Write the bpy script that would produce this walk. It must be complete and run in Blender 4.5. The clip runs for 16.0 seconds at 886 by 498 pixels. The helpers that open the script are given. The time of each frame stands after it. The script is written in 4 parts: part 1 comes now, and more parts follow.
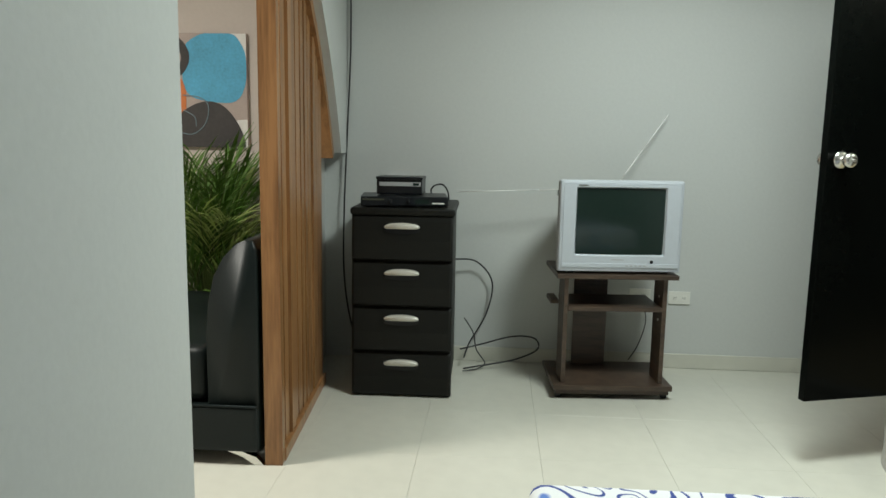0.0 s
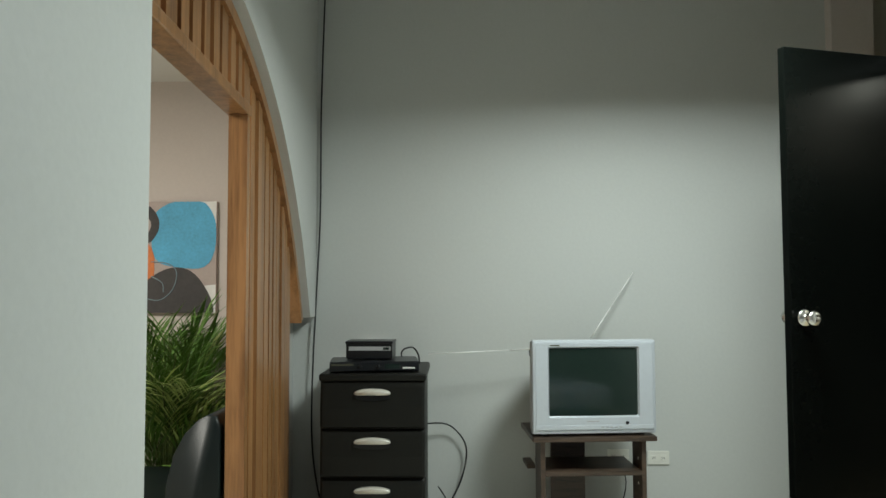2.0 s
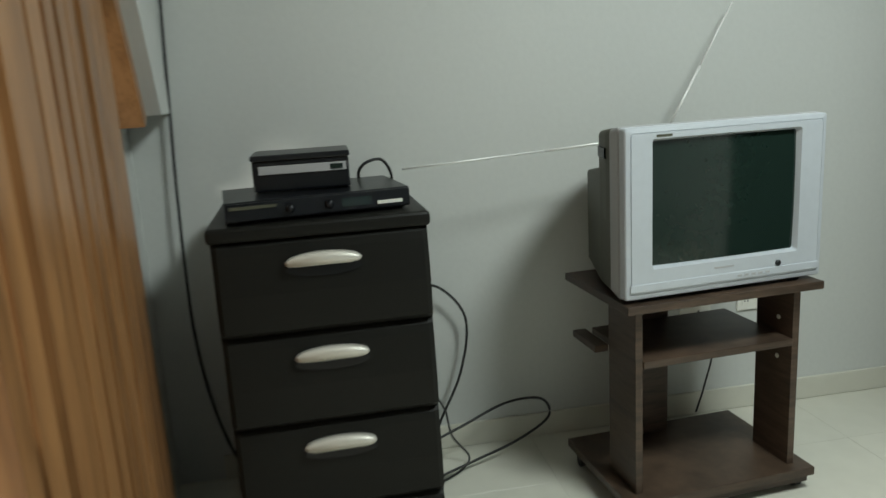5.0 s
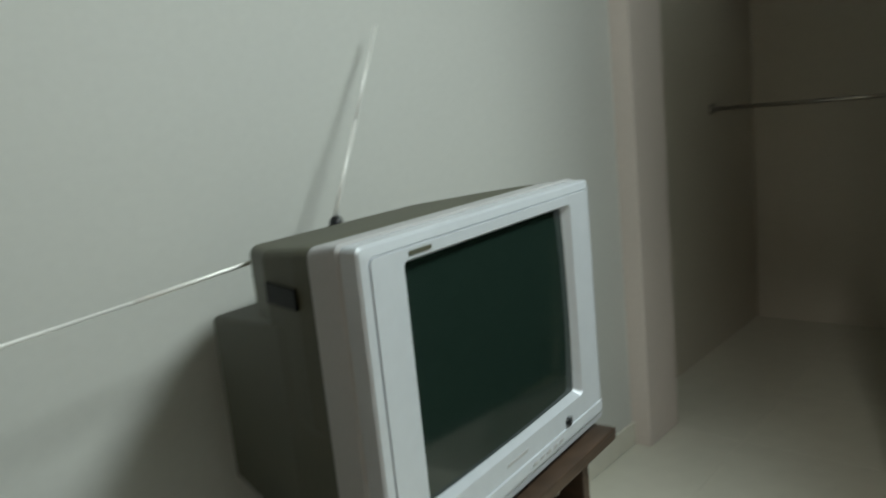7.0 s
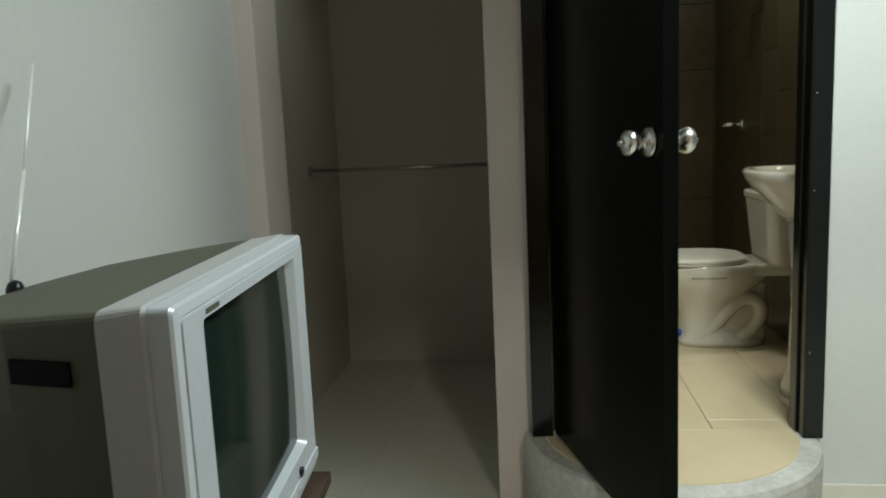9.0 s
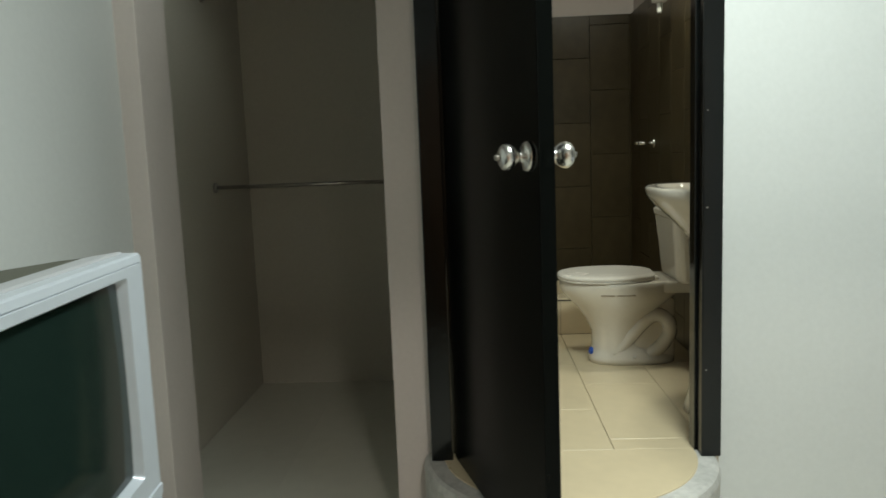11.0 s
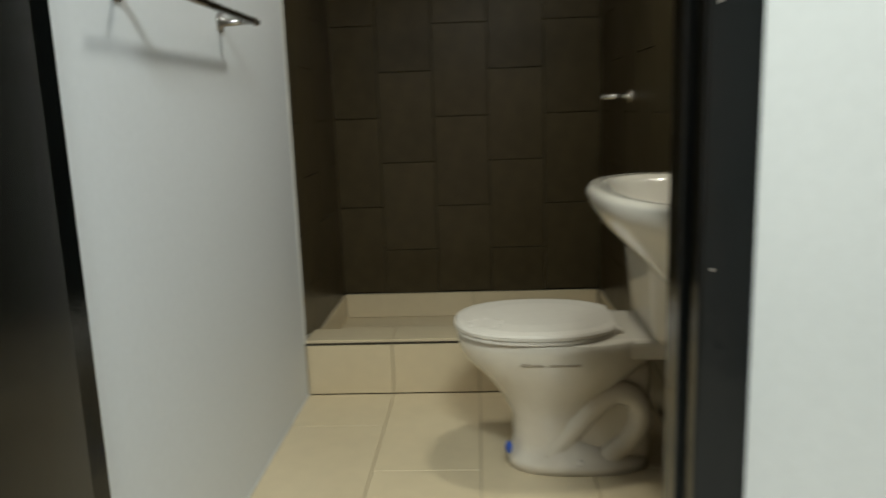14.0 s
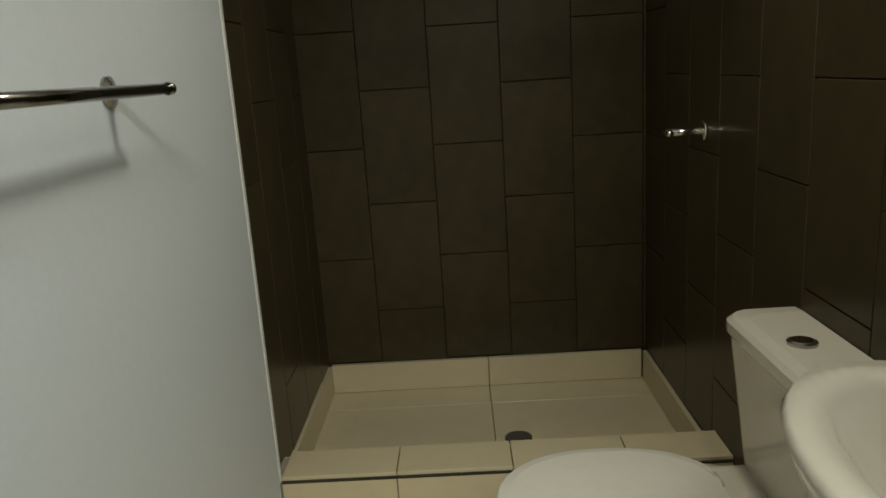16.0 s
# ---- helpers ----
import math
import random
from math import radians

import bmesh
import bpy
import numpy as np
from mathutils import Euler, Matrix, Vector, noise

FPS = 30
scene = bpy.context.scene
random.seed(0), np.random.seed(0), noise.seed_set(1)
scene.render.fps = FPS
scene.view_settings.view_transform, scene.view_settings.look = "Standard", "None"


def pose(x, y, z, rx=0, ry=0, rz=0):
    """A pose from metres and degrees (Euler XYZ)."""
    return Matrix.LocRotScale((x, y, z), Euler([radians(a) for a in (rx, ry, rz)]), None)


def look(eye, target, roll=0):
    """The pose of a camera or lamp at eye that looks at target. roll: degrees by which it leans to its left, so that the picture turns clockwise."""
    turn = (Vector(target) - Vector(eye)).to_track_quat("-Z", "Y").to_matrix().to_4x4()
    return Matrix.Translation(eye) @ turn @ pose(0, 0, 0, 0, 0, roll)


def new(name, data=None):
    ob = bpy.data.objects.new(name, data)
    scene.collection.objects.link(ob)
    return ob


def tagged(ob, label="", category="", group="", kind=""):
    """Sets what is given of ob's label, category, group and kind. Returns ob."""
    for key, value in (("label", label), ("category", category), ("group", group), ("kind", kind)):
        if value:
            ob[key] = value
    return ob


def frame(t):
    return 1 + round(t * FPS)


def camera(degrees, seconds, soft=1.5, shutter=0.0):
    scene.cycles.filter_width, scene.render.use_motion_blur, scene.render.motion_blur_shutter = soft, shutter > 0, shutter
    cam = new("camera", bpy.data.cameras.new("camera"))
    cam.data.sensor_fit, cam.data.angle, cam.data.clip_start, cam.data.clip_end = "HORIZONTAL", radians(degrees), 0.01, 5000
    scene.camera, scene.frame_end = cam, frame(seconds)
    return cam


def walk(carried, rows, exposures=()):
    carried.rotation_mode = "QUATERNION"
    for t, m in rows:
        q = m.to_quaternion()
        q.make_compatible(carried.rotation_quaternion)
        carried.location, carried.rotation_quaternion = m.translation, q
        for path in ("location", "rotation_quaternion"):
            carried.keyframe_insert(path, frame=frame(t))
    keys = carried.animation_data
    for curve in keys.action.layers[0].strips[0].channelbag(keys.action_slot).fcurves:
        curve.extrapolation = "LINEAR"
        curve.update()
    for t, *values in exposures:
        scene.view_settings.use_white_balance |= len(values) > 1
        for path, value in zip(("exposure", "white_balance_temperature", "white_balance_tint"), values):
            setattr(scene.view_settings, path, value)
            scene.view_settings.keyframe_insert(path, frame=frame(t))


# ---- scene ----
cam = camera(61.6, 16.0, 1.5, 0.5)
PATH = [
    (0, (0.833, -0.158, 1.305), (0.697, 1.814, 1.005), 1.0),
    (0.5, (0.809, -0.172, 1.298), (0.691, 1.8, 0.989), 1.1),
    (1, (0.807, -0.159, 1.305), (0.763, 1.833, 1.141), -0.7),
    (1.5, (0.811, -0.169, 1.345), (0.753, 1.829, 1.43), -0.0),
    (2, (0.827, -0.135, 1.365), (0.769, 1.862, 1.468), -0.2),
    (2.5, (0.74, 0.007, 1.316), (0.677, 2.004, 1.226), 0.8),
    (3, (0.637, 0.257, 1.313), (0.667, 2.251, 1.158), -2.2),
    (3.2, (0.637, 0.4, 1.276), (0.673, 2.384, 1.025), -2.6),
    (5.5, (0.349, 2.073, 1.24), (0.95, 3.925, 0.782), -4.6),
    (6, (0.388, 2.39, 1.244), (1.337, 4.095, 0.806), -5.6),
    (6.5, (0.523, 2.627, 1.242), (1.691, 4.205, 0.86), -4.1),
    (7, (0.602, 2.855, 1.248), (2.06, 4.175, 0.887), -5.8),
    (7.5, (0.629, 3.056, 1.262), (2.428, 3.904, 1.05), -4.5),
    (8, (0.557, 3.059, 1.262), (2.439, 3.666, 0.963), -3.5),
    (8.5, (0.478, 3.075, 1.255), (2.391, 3.5, 0.855), -2.7),
    (9, (0.431, 3.101, 1.269), (2.393, 3.355, 0.976), -2.6),
    (11.5, (0.600, 2.908, 1.248), (2.586, 2.895, 1.014), -1.9),
    (12, (0.846, 2.831, 1.265), (2.807, 2.519, 1.03), -3.6),
    (12.5, (1.115, 2.647, 1.256), (3.081, 2.379, 0.998), -3.6),
    (13, (1.411, 2.545, 1.258), (3.373, 2.357, 0.916), -2.2),
    (13.3, (1.633, 2.536, 1.238), (3.588, 2.309, 0.887), -1.3),
    (13.5, (1.74, 2.530, 1.24), (3.706, 2.326, 0.925), -1.0),
    (14, (1.983, 2.522, 1.252), (3.945, 2.624, 0.882), -2.0),
    (14.5, (2.274, 2.502, 1.273), (4.186, 2.914, 0.854), -0.7),
    (15, (2.554, 2.578, 1.282), (4.478, 2.82, 0.792), -1.4),
    (15.5, (2.703, 2.631, 1.441), (4.636, 2.688, 0.929), -2.5),
    (16, (2.725, 2.632, 1.482), (4.668, 2.689, 1.01), -3.7),
]
EXPOSURES = [(0, -0.36, 6500, 10), (2, -0.30, 6500, 10), (2.5, -0.54, 6500, 10), (3, -0.58, 6500, 10), (5.5, -0.34, 6500, 10), (7, -0.44, 6500, 10), (8.5, -0.50, 6500, 10), (9, -0.46, 6500, 10), (11.5, -0.32, 6500, 10), (13, -0.22, 6350, 17), (14, -0.36, 6520, 14), (14.5, -0.30, 6350, 12), (15, -0.36, 6480, 11), (16, -0.62, 6820, 11)]
walk(cam, [(t, look(eye, target, roll)) for t, eye, target, roll in PATH], EXPOSURES)

# ---- world and lamps ----
world = bpy.data.worlds.new("world")
scene.world = world
world.use_nodes = True
world.node_tree.nodes["Background"].inputs[0].default_value = (0.75, 0.8, 0.85, 1)
world.node_tree.nodes["Background"].inputs[1].default_value = 0.02


def disc_lamp(name, x, y, z, size, watts, colour):
    data = bpy.data.lights.new(name, "AREA")
    data.shape, data.size, data.energy, data.color = "DISK", size, watts, colour
    ob = new(name, data)
    ob.location = (x, y, z)
    return ob


disc_lamp("bedroom_light", 1.76, 2.32, 2.602, 0.58, 77, (0.885, 1.0, 0.955))
disc_lamp("bathroom_light", 3.84, 2.19, 2.54, 0.22, 15, (0.90, 0.93, 0.80))
disc_lamp("living_room_light", -1.5, 1.9, 2.62, 0.5, 108, (0.97, 0.95, 0.86))

# ---- materials ----


def material(name, colour, rough=0.5, metal=0.0, var=0.08, big=1.5, fine=45.0, bump=0.05, rough_var=0.08, per_object=0.0, coat=0.0, stretch=(1, 1, 1), spec=0.5):
    m = bpy.data.materials.new(name)
    m.use_nodes = True
    nt = m.node_tree
    nodes, link = nt.nodes, nt.links.new
    bsdf = nodes["Principled BSDF"]
    bsdf.inputs["Metallic"].default_value = metal
    bsdf.inputs["Coat Weight"].default_value = coat
    bsdf.inputs["Coat Roughness"].default_value = 0.08
    bsdf.inputs["Specular IOR Level"].default_value = spec
    co = nodes.new("ShaderNodeTexCoord")
    mp = nodes.new("ShaderNodeMapping")
    mp.inputs["Scale"].default_value = stretch
    link(co.outputs["Object"], mp.inputs["Vector"])
    n1, n2 = nodes.new("ShaderNodeTexNoise"), nodes.new("ShaderNodeTexNoise")
    n1.inputs["Scale"].default_value, n1.inputs["Detail"].default_value = big, 5
    n2.inputs["Scale"].default_value, n2.inputs["Detail"].default_value = fine, 6
    link(mp.outputs[0], n1.inputs["Vector"])
    link(mp.outputs[0], n2.inputs["Vector"])
    add = nodes.new("ShaderNodeMath")
    add.operation = "ADD"
    link(n1.outputs["Fac"], add.inputs[0])
    link(n2.outputs["Fac"], add.inputs[1])
    last = add
    if per_object:
        info = nodes.new("ShaderNodeObjectInfo")
        mul = nodes.new("ShaderNodeMath")
        mul.operation = "MULTIPLY_ADD"
        link(info.outputs["Random"], mul.inputs[0])
        mul.inputs[1].default_value = per_object
        link(add.outputs[0], mul.inputs[2])
        last = mul
    ramp = nodes.new("ShaderNodeMapRange")
    ramp.inputs["From Min"].default_value, ramp.inputs["From Max"].default_value = 0.6, 1.4 + per_object
    ramp.inputs["To Min"].default_value, ramp.inputs["To Max"].default_value = 1 - var, 1 + var
    link(last.outputs[0], ramp.inputs["Value"])
    mix = nodes.new("ShaderNodeVectorMath")
    mix.operation = "SCALE"
    mix.inputs[0].default_value = colour
    link(ramp.outputs[0], mix.inputs["Scale"])
    link(mix.outputs[0], bsdf.inputs["Base Color"])
    rr = nodes.new("ShaderNodeMapRange")
    rr.inputs["To Min"].default_value, rr.inputs["To Max"].default_value = max(0.02, rough - rough_var), min(1, rough + rough_var)
    link(n1.outputs["Fac"], rr.inputs["Value"])
    link(rr.outputs[0], bsdf.inputs["Roughness"])
    if bump:
        b = nodes.new("ShaderNodeBump")
        b.inputs["Strength"].default_value, b.inputs["Distance"].default_value = bump, 0.01
        link(n2.outputs["Fac"], b.inputs["Height"])
        link(b.outputs[0], bsdf.inputs["Normal"])
    return m


def wood(name, dark, light, rough=0.4, scale=(14, 14, 0.9), per_object=0.5, coat=0.0):
    m = bpy.data.materials.new(name)
    m.use_nodes = True
    nt = m.node_tree
    nodes, link = nt.nodes, nt.links.new
    bsdf = nodes["Principled BSDF"]
    co, mp = nodes.new("ShaderNodeTexCoord"), nodes.new("ShaderNodeMapping")
    mp.inputs["Scale"].default_value = scale
    info = nodes.new("ShaderNodeObjectInfo")
    shift = nodes.new("ShaderNodeVectorMath")
    shift.operation = "MULTIPLY_ADD"
    shift.inputs[1].default_value = (7, 7, 7)
    link(info.outputs["Random"], shift.inputs[0])
    link(co.outputs["Object"], shift.inputs[2])
    link(shift.outputs[0], mp.inputs["Vector"])
    n1, n2 = nodes.new("ShaderNodeTexNoise"), nodes.new("ShaderNodeTexNoise")
    n1.inputs["Scale"].default_value, n1.inputs["Detail"].default_value, n1.inputs["Distortion"].default_value = 1.6, 6, 0.8
    n2.inputs["Scale"].default_value, n2.inputs["Detail"].default_value = 9, 3
    link(mp.outputs[0], n1.inputs["Vector"])
    link(mp.outputs[0], n2.inputs["Vector"])
    sc = nodes.new("ShaderNodeMath")
    sc.operation = "MULTIPLY_ADD"
    sc.inputs[1].default_value = 0.45
    link(n2.outputs["Fac"], sc.inputs[0])
    link(n1.outputs["Fac"], sc.inputs[2])
    ob = nodes.new("ShaderNodeMath")
    ob.operation = "MULTIPLY_ADD"
    ob.inputs[1].default_value = per_object * 0.4
    link(info.outputs["Random"], ob.inputs[0])
    link(sc.outputs[0], ob.inputs[2])
    ramp = nodes.new("ShaderNodeValToRGB")
    ramp.color_ramp.elements[0].position, ramp.color_ramp.elements[0].color = 0.45, (*dark, 1)
    ramp.color_ramp.elements[1].position, ramp.color_ramp.elements[1].color = 0.95, (*light, 1)
    link(ob.outputs[0], ramp.inputs[0])
    link(ramp.outputs[0], bsdf.inputs["Base Color"])
    bsdf.inputs["Roughness"].default_value = rough
    bsdf.inputs["Coat Weight"].default_value = coat
    b = nodes.new("ShaderNodeBump")
    b.inputs["Strength"].default_value, b.inputs["Distance"].default_value = 0.12, 0.004
    link(n2.outputs["Fac"], b.inputs["Height"])
    link(b.outputs[0], bsdf.inputs["Normal"])
    return m


GREY_PAINT = material("grey wall paint", (0.56, 0.57, 0.55), 0.62, var=0.035, big=0.9, fine=55, bump=0.05)
BEIGE_PAINT = material("beige wall paint", (0.61, 0.545, 0.505), 0.68, var=0.04, big=1.1, fine=60, bump=0.05)
BATH_PAINT = material("white bathroom paint", (0.66, 0.69, 0.72), 0.5, var=0.03, big=1.2, fine=60, bump=0.04)
# same beige as the walls, with the closet's low-light olive cast mixed in
SHADED_BEIGE = material("beige paint with closet shade", (0.52, 0.49, 0.42), 0.68, var=0.05, big=1.1, fine=60, bump=0.05)
CEILING_PAINT = material("white ceiling paint", (0.72, 0.71, 0.68), 0.8, var=0.03)
FLOOR_TILE = material("cream porcelain floor tile", (0.60, 0.585, 0.51), 0.3, var=0.06, big=2.2, fine=14, bump=0.006, per_object=0.15)
BATH_TILE = material("sand ceramic floor tile", (0.60, 0.50, 0.33), 0.3, var=0.07, big=3, fine=18, bump=0.008, per_object=0.2)
GROUT = material("grey grout", (0.32, 0.27, 0.20), 0.9, var=0.2)
FLOOR_GROUT = material("cream grout", (0.53, 0.515, 0.45), 0.85, var=0.2)
BROWN_TILE = material("dark brown wall tile", (0.056, 0.042, 0.021), 0.30, var=0.32, big=2.2, fine=16, bump=0.015, per_object=0.14, spec=0.20)
WALL_GROUT = material("dark wall grout", (0.034, 0.026, 0.014), 0.9, var=0.4, big=6)
CEMENT = material("rough cement", (0.46, 0.45, 0.42), 0.85, var=0.22, big=5, fine=40, bump=0.35)
BLACK_LACQUER = material("black lacquer paint", (0.002, 0.0026, 0.0022), 0.24, var=0.25, big=3, fine=25, bump=0.02, rough_var=0.04, spec=0.06)
FRAME_LACQUER = material("glossy black frame lacquer", (0.003, 0.004, 0.004), 0.16, var=0.25, big=3, fine=18, bump=0.10, spec=0.35)
CHROME = material("chrome", (0.75, 0.74, 0.71), 0.13, 1.0, var=0.05, bump=0.0, rough_var=0.05)
STEEL = material("brushed steel", (0.42, 0.40, 0.37), 0.32, 1.0, var=0.15, bump=0.02)
SCREEN_WOOD = wood("varnished brown wood", (0.095, 0.037, 0.012), (0.345, 0.17, 0.068), 0.30, per_object=0.4)
STAND_WOOD = wood("dark walnut laminate", (0.020, 0.013, 0.009), (0.085, 0.054, 0.036), 0.42, (3, 3, 30), 0.2)
SILVER = material("silver plastic", (0.50, 0.53, 0.57), 0.36, 0.15, var=0.04, bump=0.01)
SHELL = material("grey plastic shell", (0.075, 0.075, 0.052), 0.55, var=0.08, fine=120, bump=0.05, spec=0.3)
MID_SHELL = material("pale grey plastic", (0.38, 0.38, 0.39), 0.5, var=0.05, fine=120, bump=0.04)
TUBE = material("dark green picture tube", (0.010, 0.020, 0.016), 0.09, var=0.1, bump=0.0, rough_var=0.02)
BLACK_PLASTIC = material("black plastic", (0.006, 0.007, 0.009), 0.32, var=0.2, bump=0.02, spec=0.35)
CHARCOAL = material("charcoal plastic", (0.0085, 0.0085, 0.007), 0.45, var=0.12, fine=90, bump=0.05, spec=0.22)
ROD = material("bright polished rod", (0.90, 0.90, 0.88), 0.42, 0.3, var=0.04, bump=0.0)
SATIN = material("satin nickel", (0.66, 0.64, 0.60), 0.27, 1.0, var=0.08, bump=0.01)
DARK_CHROME = material("dull chrome", (0.36, 0.35, 0.34), 0.16, 1.0, var=0.15, bump=0.01)
HANDLE = material("pale silver handle", (0.62, 0.59, 0.53), 0.38, 0.3, var=0.05, bump=0.01)
IVORY = material("ivory plastic", (0.75, 0.74, 0.68), 0.4, var=0.03, bump=0.0)
CABLE = material("black rubber cable", (0.012, 0.012, 0.012), 0.5, bump=0.0)
LEATHER = material("black leather", (0.007, 0.011, 0.011), 0.42, var=0.2, big=3, fine=140, bump=0.06, spec=0.24)
PORCELAIN = material("white porcelain", (0.62, 0.57, 0.48), 0.1, var=0.03, big=3, bump=0.0, rough_var=0.04, coat=0.4)
SEAT_PLASTIC = material("white seat plastic", (0.64, 0.595, 0.52), 0.25, var=0.03, bump=0.0)
LEAF = material("palm leaf", (0.10, 0.205, 0.036), 0.45, var=0.45, big=6, fine=30, bump=0.05)
LEAF_PALE = material("young palm leaf", (0.46, 0.56, 0.20), 0.45, var=0.3, big=6, fine=30, bump=0.05)
STEM = material("palm stem", (0.10, 0.14, 0.04), 0.5, var=0.3)
POT = material("dark plastic pot", (0.03, 0.028, 0.026), 0.5)
SOIL = material("soil", (0.04, 0.028, 0.02), 0.95, bump=0.6)
CANVAS = material("blush canvas", (0.47, 0.39, 0.36), 0.8, var=0.12, big=5, fine=150, bump=0.1)
INK_BLUE = material("blue acrylic", (0.10, 0.40, 0.62), 0.7, var=0.2, big=7, fine=60, bump=0.05)
INK_DARK = material("charcoal acrylic", (0.055, 0.050, 0.050), 0.7, var=0.25, big=7)
INK_ORANGE = material("orange acrylic", (0.62, 0.19, 0.06), 0.7, var=0.2, big=7)
INK_WHITE = material("white acrylic", (0.78, 0.77, 0.75), 0.7, var=0.08, big=7)
INK_LINE = material("grey blue chalk", (0.22, 0.30, 0.34), 0.8)
BED_BASE = material("dark bed base fabric", (0.05, 0.045, 0.04), 0.8)
TRIM_WHITE = material("white trim", (0.70, 0.69, 0.64), 0.45, var=0.05)
BLUE_CAP = material("blue cap", (0.02, 0.08, 0.4), 0.4)
MORTAR = material("white caulk", (0.55, 0.53, 0.48), 0.7, var=0.15, fine=80, bump=0.2)


def patterned_cloth():
    """White cotton printed with thin navy scrolls and a few paler blue fills."""
    m = bpy.data.materials.new("white cotton with blue scrolls")
    m.use_nodes = True
    nt = m.node_tree
    nodes, link = nt.nodes, nt.links.new
    bsdf = nodes["Principled BSDF"]
    bsdf.inputs["Roughness"].default_value = 0.85
    co = nodes.new("ShaderNodeTexCoord")
    n = nodes.new("ShaderNodeTexNoise")
    n.inputs["Scale"].default_value, n.inputs["Detail"].default_value, n.inputs["Distortion"].default_value = 4.2, 0.6, 1.8
    link(co.outputs["Object"], n.inputs["Vector"])
    rings = nodes.new("ShaderNodeMath")
    rings.operation = "PINGPONG"
    rings.inputs[1].default_value = 0.055
    link(n.outputs["Fac"], rings.inputs[0])
    line = nodes.new("ShaderNodeMapRange")
    line.inputs["From Min"].default_value, line.inputs["From Max"].default_value = 0.010, 0.015
    line.inputs["To Min"].default_value, line.inputs["To Max"].default_value = 1.0, 0.0
    link(rings.outputs[0], line.inputs["Value"])
    fill = nodes.new("ShaderNodeMapRange")
    fill.inputs["From Min"].default_value, fill.inputs["From Max"].default_value = 0.625, 0.635
    link(n.outputs["Fac"], fill.inputs["Value"])
    mix1, mix2 = nodes.new("ShaderNodeMix"), nodes.new("ShaderNodeMix")
    mix1.data_type = mix2.data_type = "RGBA"
    mix1.inputs["A"].default_value, mix1.inputs["B"].default_value = (0.74, 0.75, 0.76, 1), (0.10, 0.20, 0.52, 1)
    link(fill.outputs[0], mix1.inputs["Factor"])
    link(mix1.outputs["Result"], mix2.inputs["A"])
    mix2.inputs["B"].default_value = (0.03, 0.06, 0.26, 1)
    link(line.outputs[0], mix2.inputs["Factor"])
    link(mix2.outputs["Result"], bsdf.inputs["Base Color"])
    fine = nodes.new("ShaderNodeTexNoise")
    fine.inputs["Scale"].default_value = 250
    b = nodes.new("ShaderNodeBump")
    b.inputs["Strength"].default_value, b.inputs["Distance"].default_value = 0.2, 0.003
    link(fine.outputs["Fac"], b.inputs["Height"])
    link(b.outputs[0], bsdf.inputs["Normal"])
    return m


BED_CLOTH = patterned_cloth()

# ---- mesh helpers ----


def part(name, bm, mat, parent=None, label="", smooth=False):
    me = bpy.data.meshes.new(name)
    bmesh.ops.recalc_face_normals(bm, faces=bm.faces)
    bm.to_mesh(me)
    bm.free()
    me.materials.append(mat)
    if smooth:
        me.shade_smooth()
    ob = new(name, me)
    if parent:
        ob.parent = parent
    if label:
        ob["label"] = label
    return ob


def thing(name, label, category, m=None, group=""):
    ob = new(name)
    ob.empty_display_size = 0.1
    if m is not None:
        ob.matrix_basis = m
    return tagged(ob, label, category, group)


def box(x0, x1, y0, y1, z0, z1, bevel=0.0, seg=2, bm=None):
    out = bm or bmesh.new()
    r = bmesh.ops.create_cube(out, size=1, matrix=Matrix.LocRotScale(((x0 + x1) / 2, (y0 + y1) / 2, (z0 + z1) / 2), None, (x1 - x0, y1 - y0, z1 - z0)))
    if bevel:
        edges = list({e for v in r["verts"] for e in v.link_edges})
        bmesh.ops.bevel(out, geom=edges, offset=bevel, segments=seg, profile=0.6, affect="EDGES")
    return out


def rod(a, b, r, seg=12, r2=None, bm=None):
    out = bm or bmesh.new()
    a, b = Vector(a), Vector(b)
    m = Matrix.Translation((a + b) / 2) @ (b - a).to_track_quat("Z", "Y").to_matrix().to_4x4()
    bmesh.ops.create_cone(out, cap_ends=True, segments=seg, radius1=r, radius2=r if r2 is None else r2, depth=(b - a).length, matrix=m)
    return out


def turned(profile, seg=24, m=None, bm=None, caps=True):
    """A solid turned about z from (radius, height) pairs."""
    out = bm or bmesh.new()
    m = m or Matrix()
    rings = []
    for r, z in profile:
        rings.append([out.verts.new(m @ Vector((r * math.cos(2 * math.pi * i / seg), r * math.sin(2 * math.pi * i / seg), z))) for i in range(seg)])
    for a, b in zip(rings, rings[1:]):
        for i in range(seg):
            out.faces.new((a[i], a[(i + 1) % seg], b[(i + 1) % seg], b[i]))
    if caps:
        out.faces.new(rings[0])
        out.faces.new(rings[-1])
    return out


def loft(rings, bm=None, caps=True):
    out = bm or bmesh.new()
    made = [[out.verts.new(p) for p in ring] for ring in rings]
    n = len(made[0])
    for a, b in zip(made, made[1:]):
        for i in range(n):
            out.faces.new((a[i], a[(i + 1) % n], b[(i + 1) % n], b[i]))
    if caps:
        out.faces.new(made[0])
        out.faces.new(made[-1])
    return out


def oval(cx, cy, z, rx, ry, n=32, power=2.0, back=None):
    """An oval ring; back: flattens it behind that y."""
    pts = []
    for i in range(n):
        a = 2 * math.pi * i / n
        c, s = math.cos(a), math.sin(a)
        x = cx + rx * math.copysign(abs(c) ** (2 / power), c)
        y = cy + ry * math.copysign(abs(s) ** (2 / power), s)
        if back is not None:
            y = max(y, back)
        pts.append((x, y, z))
    return pts


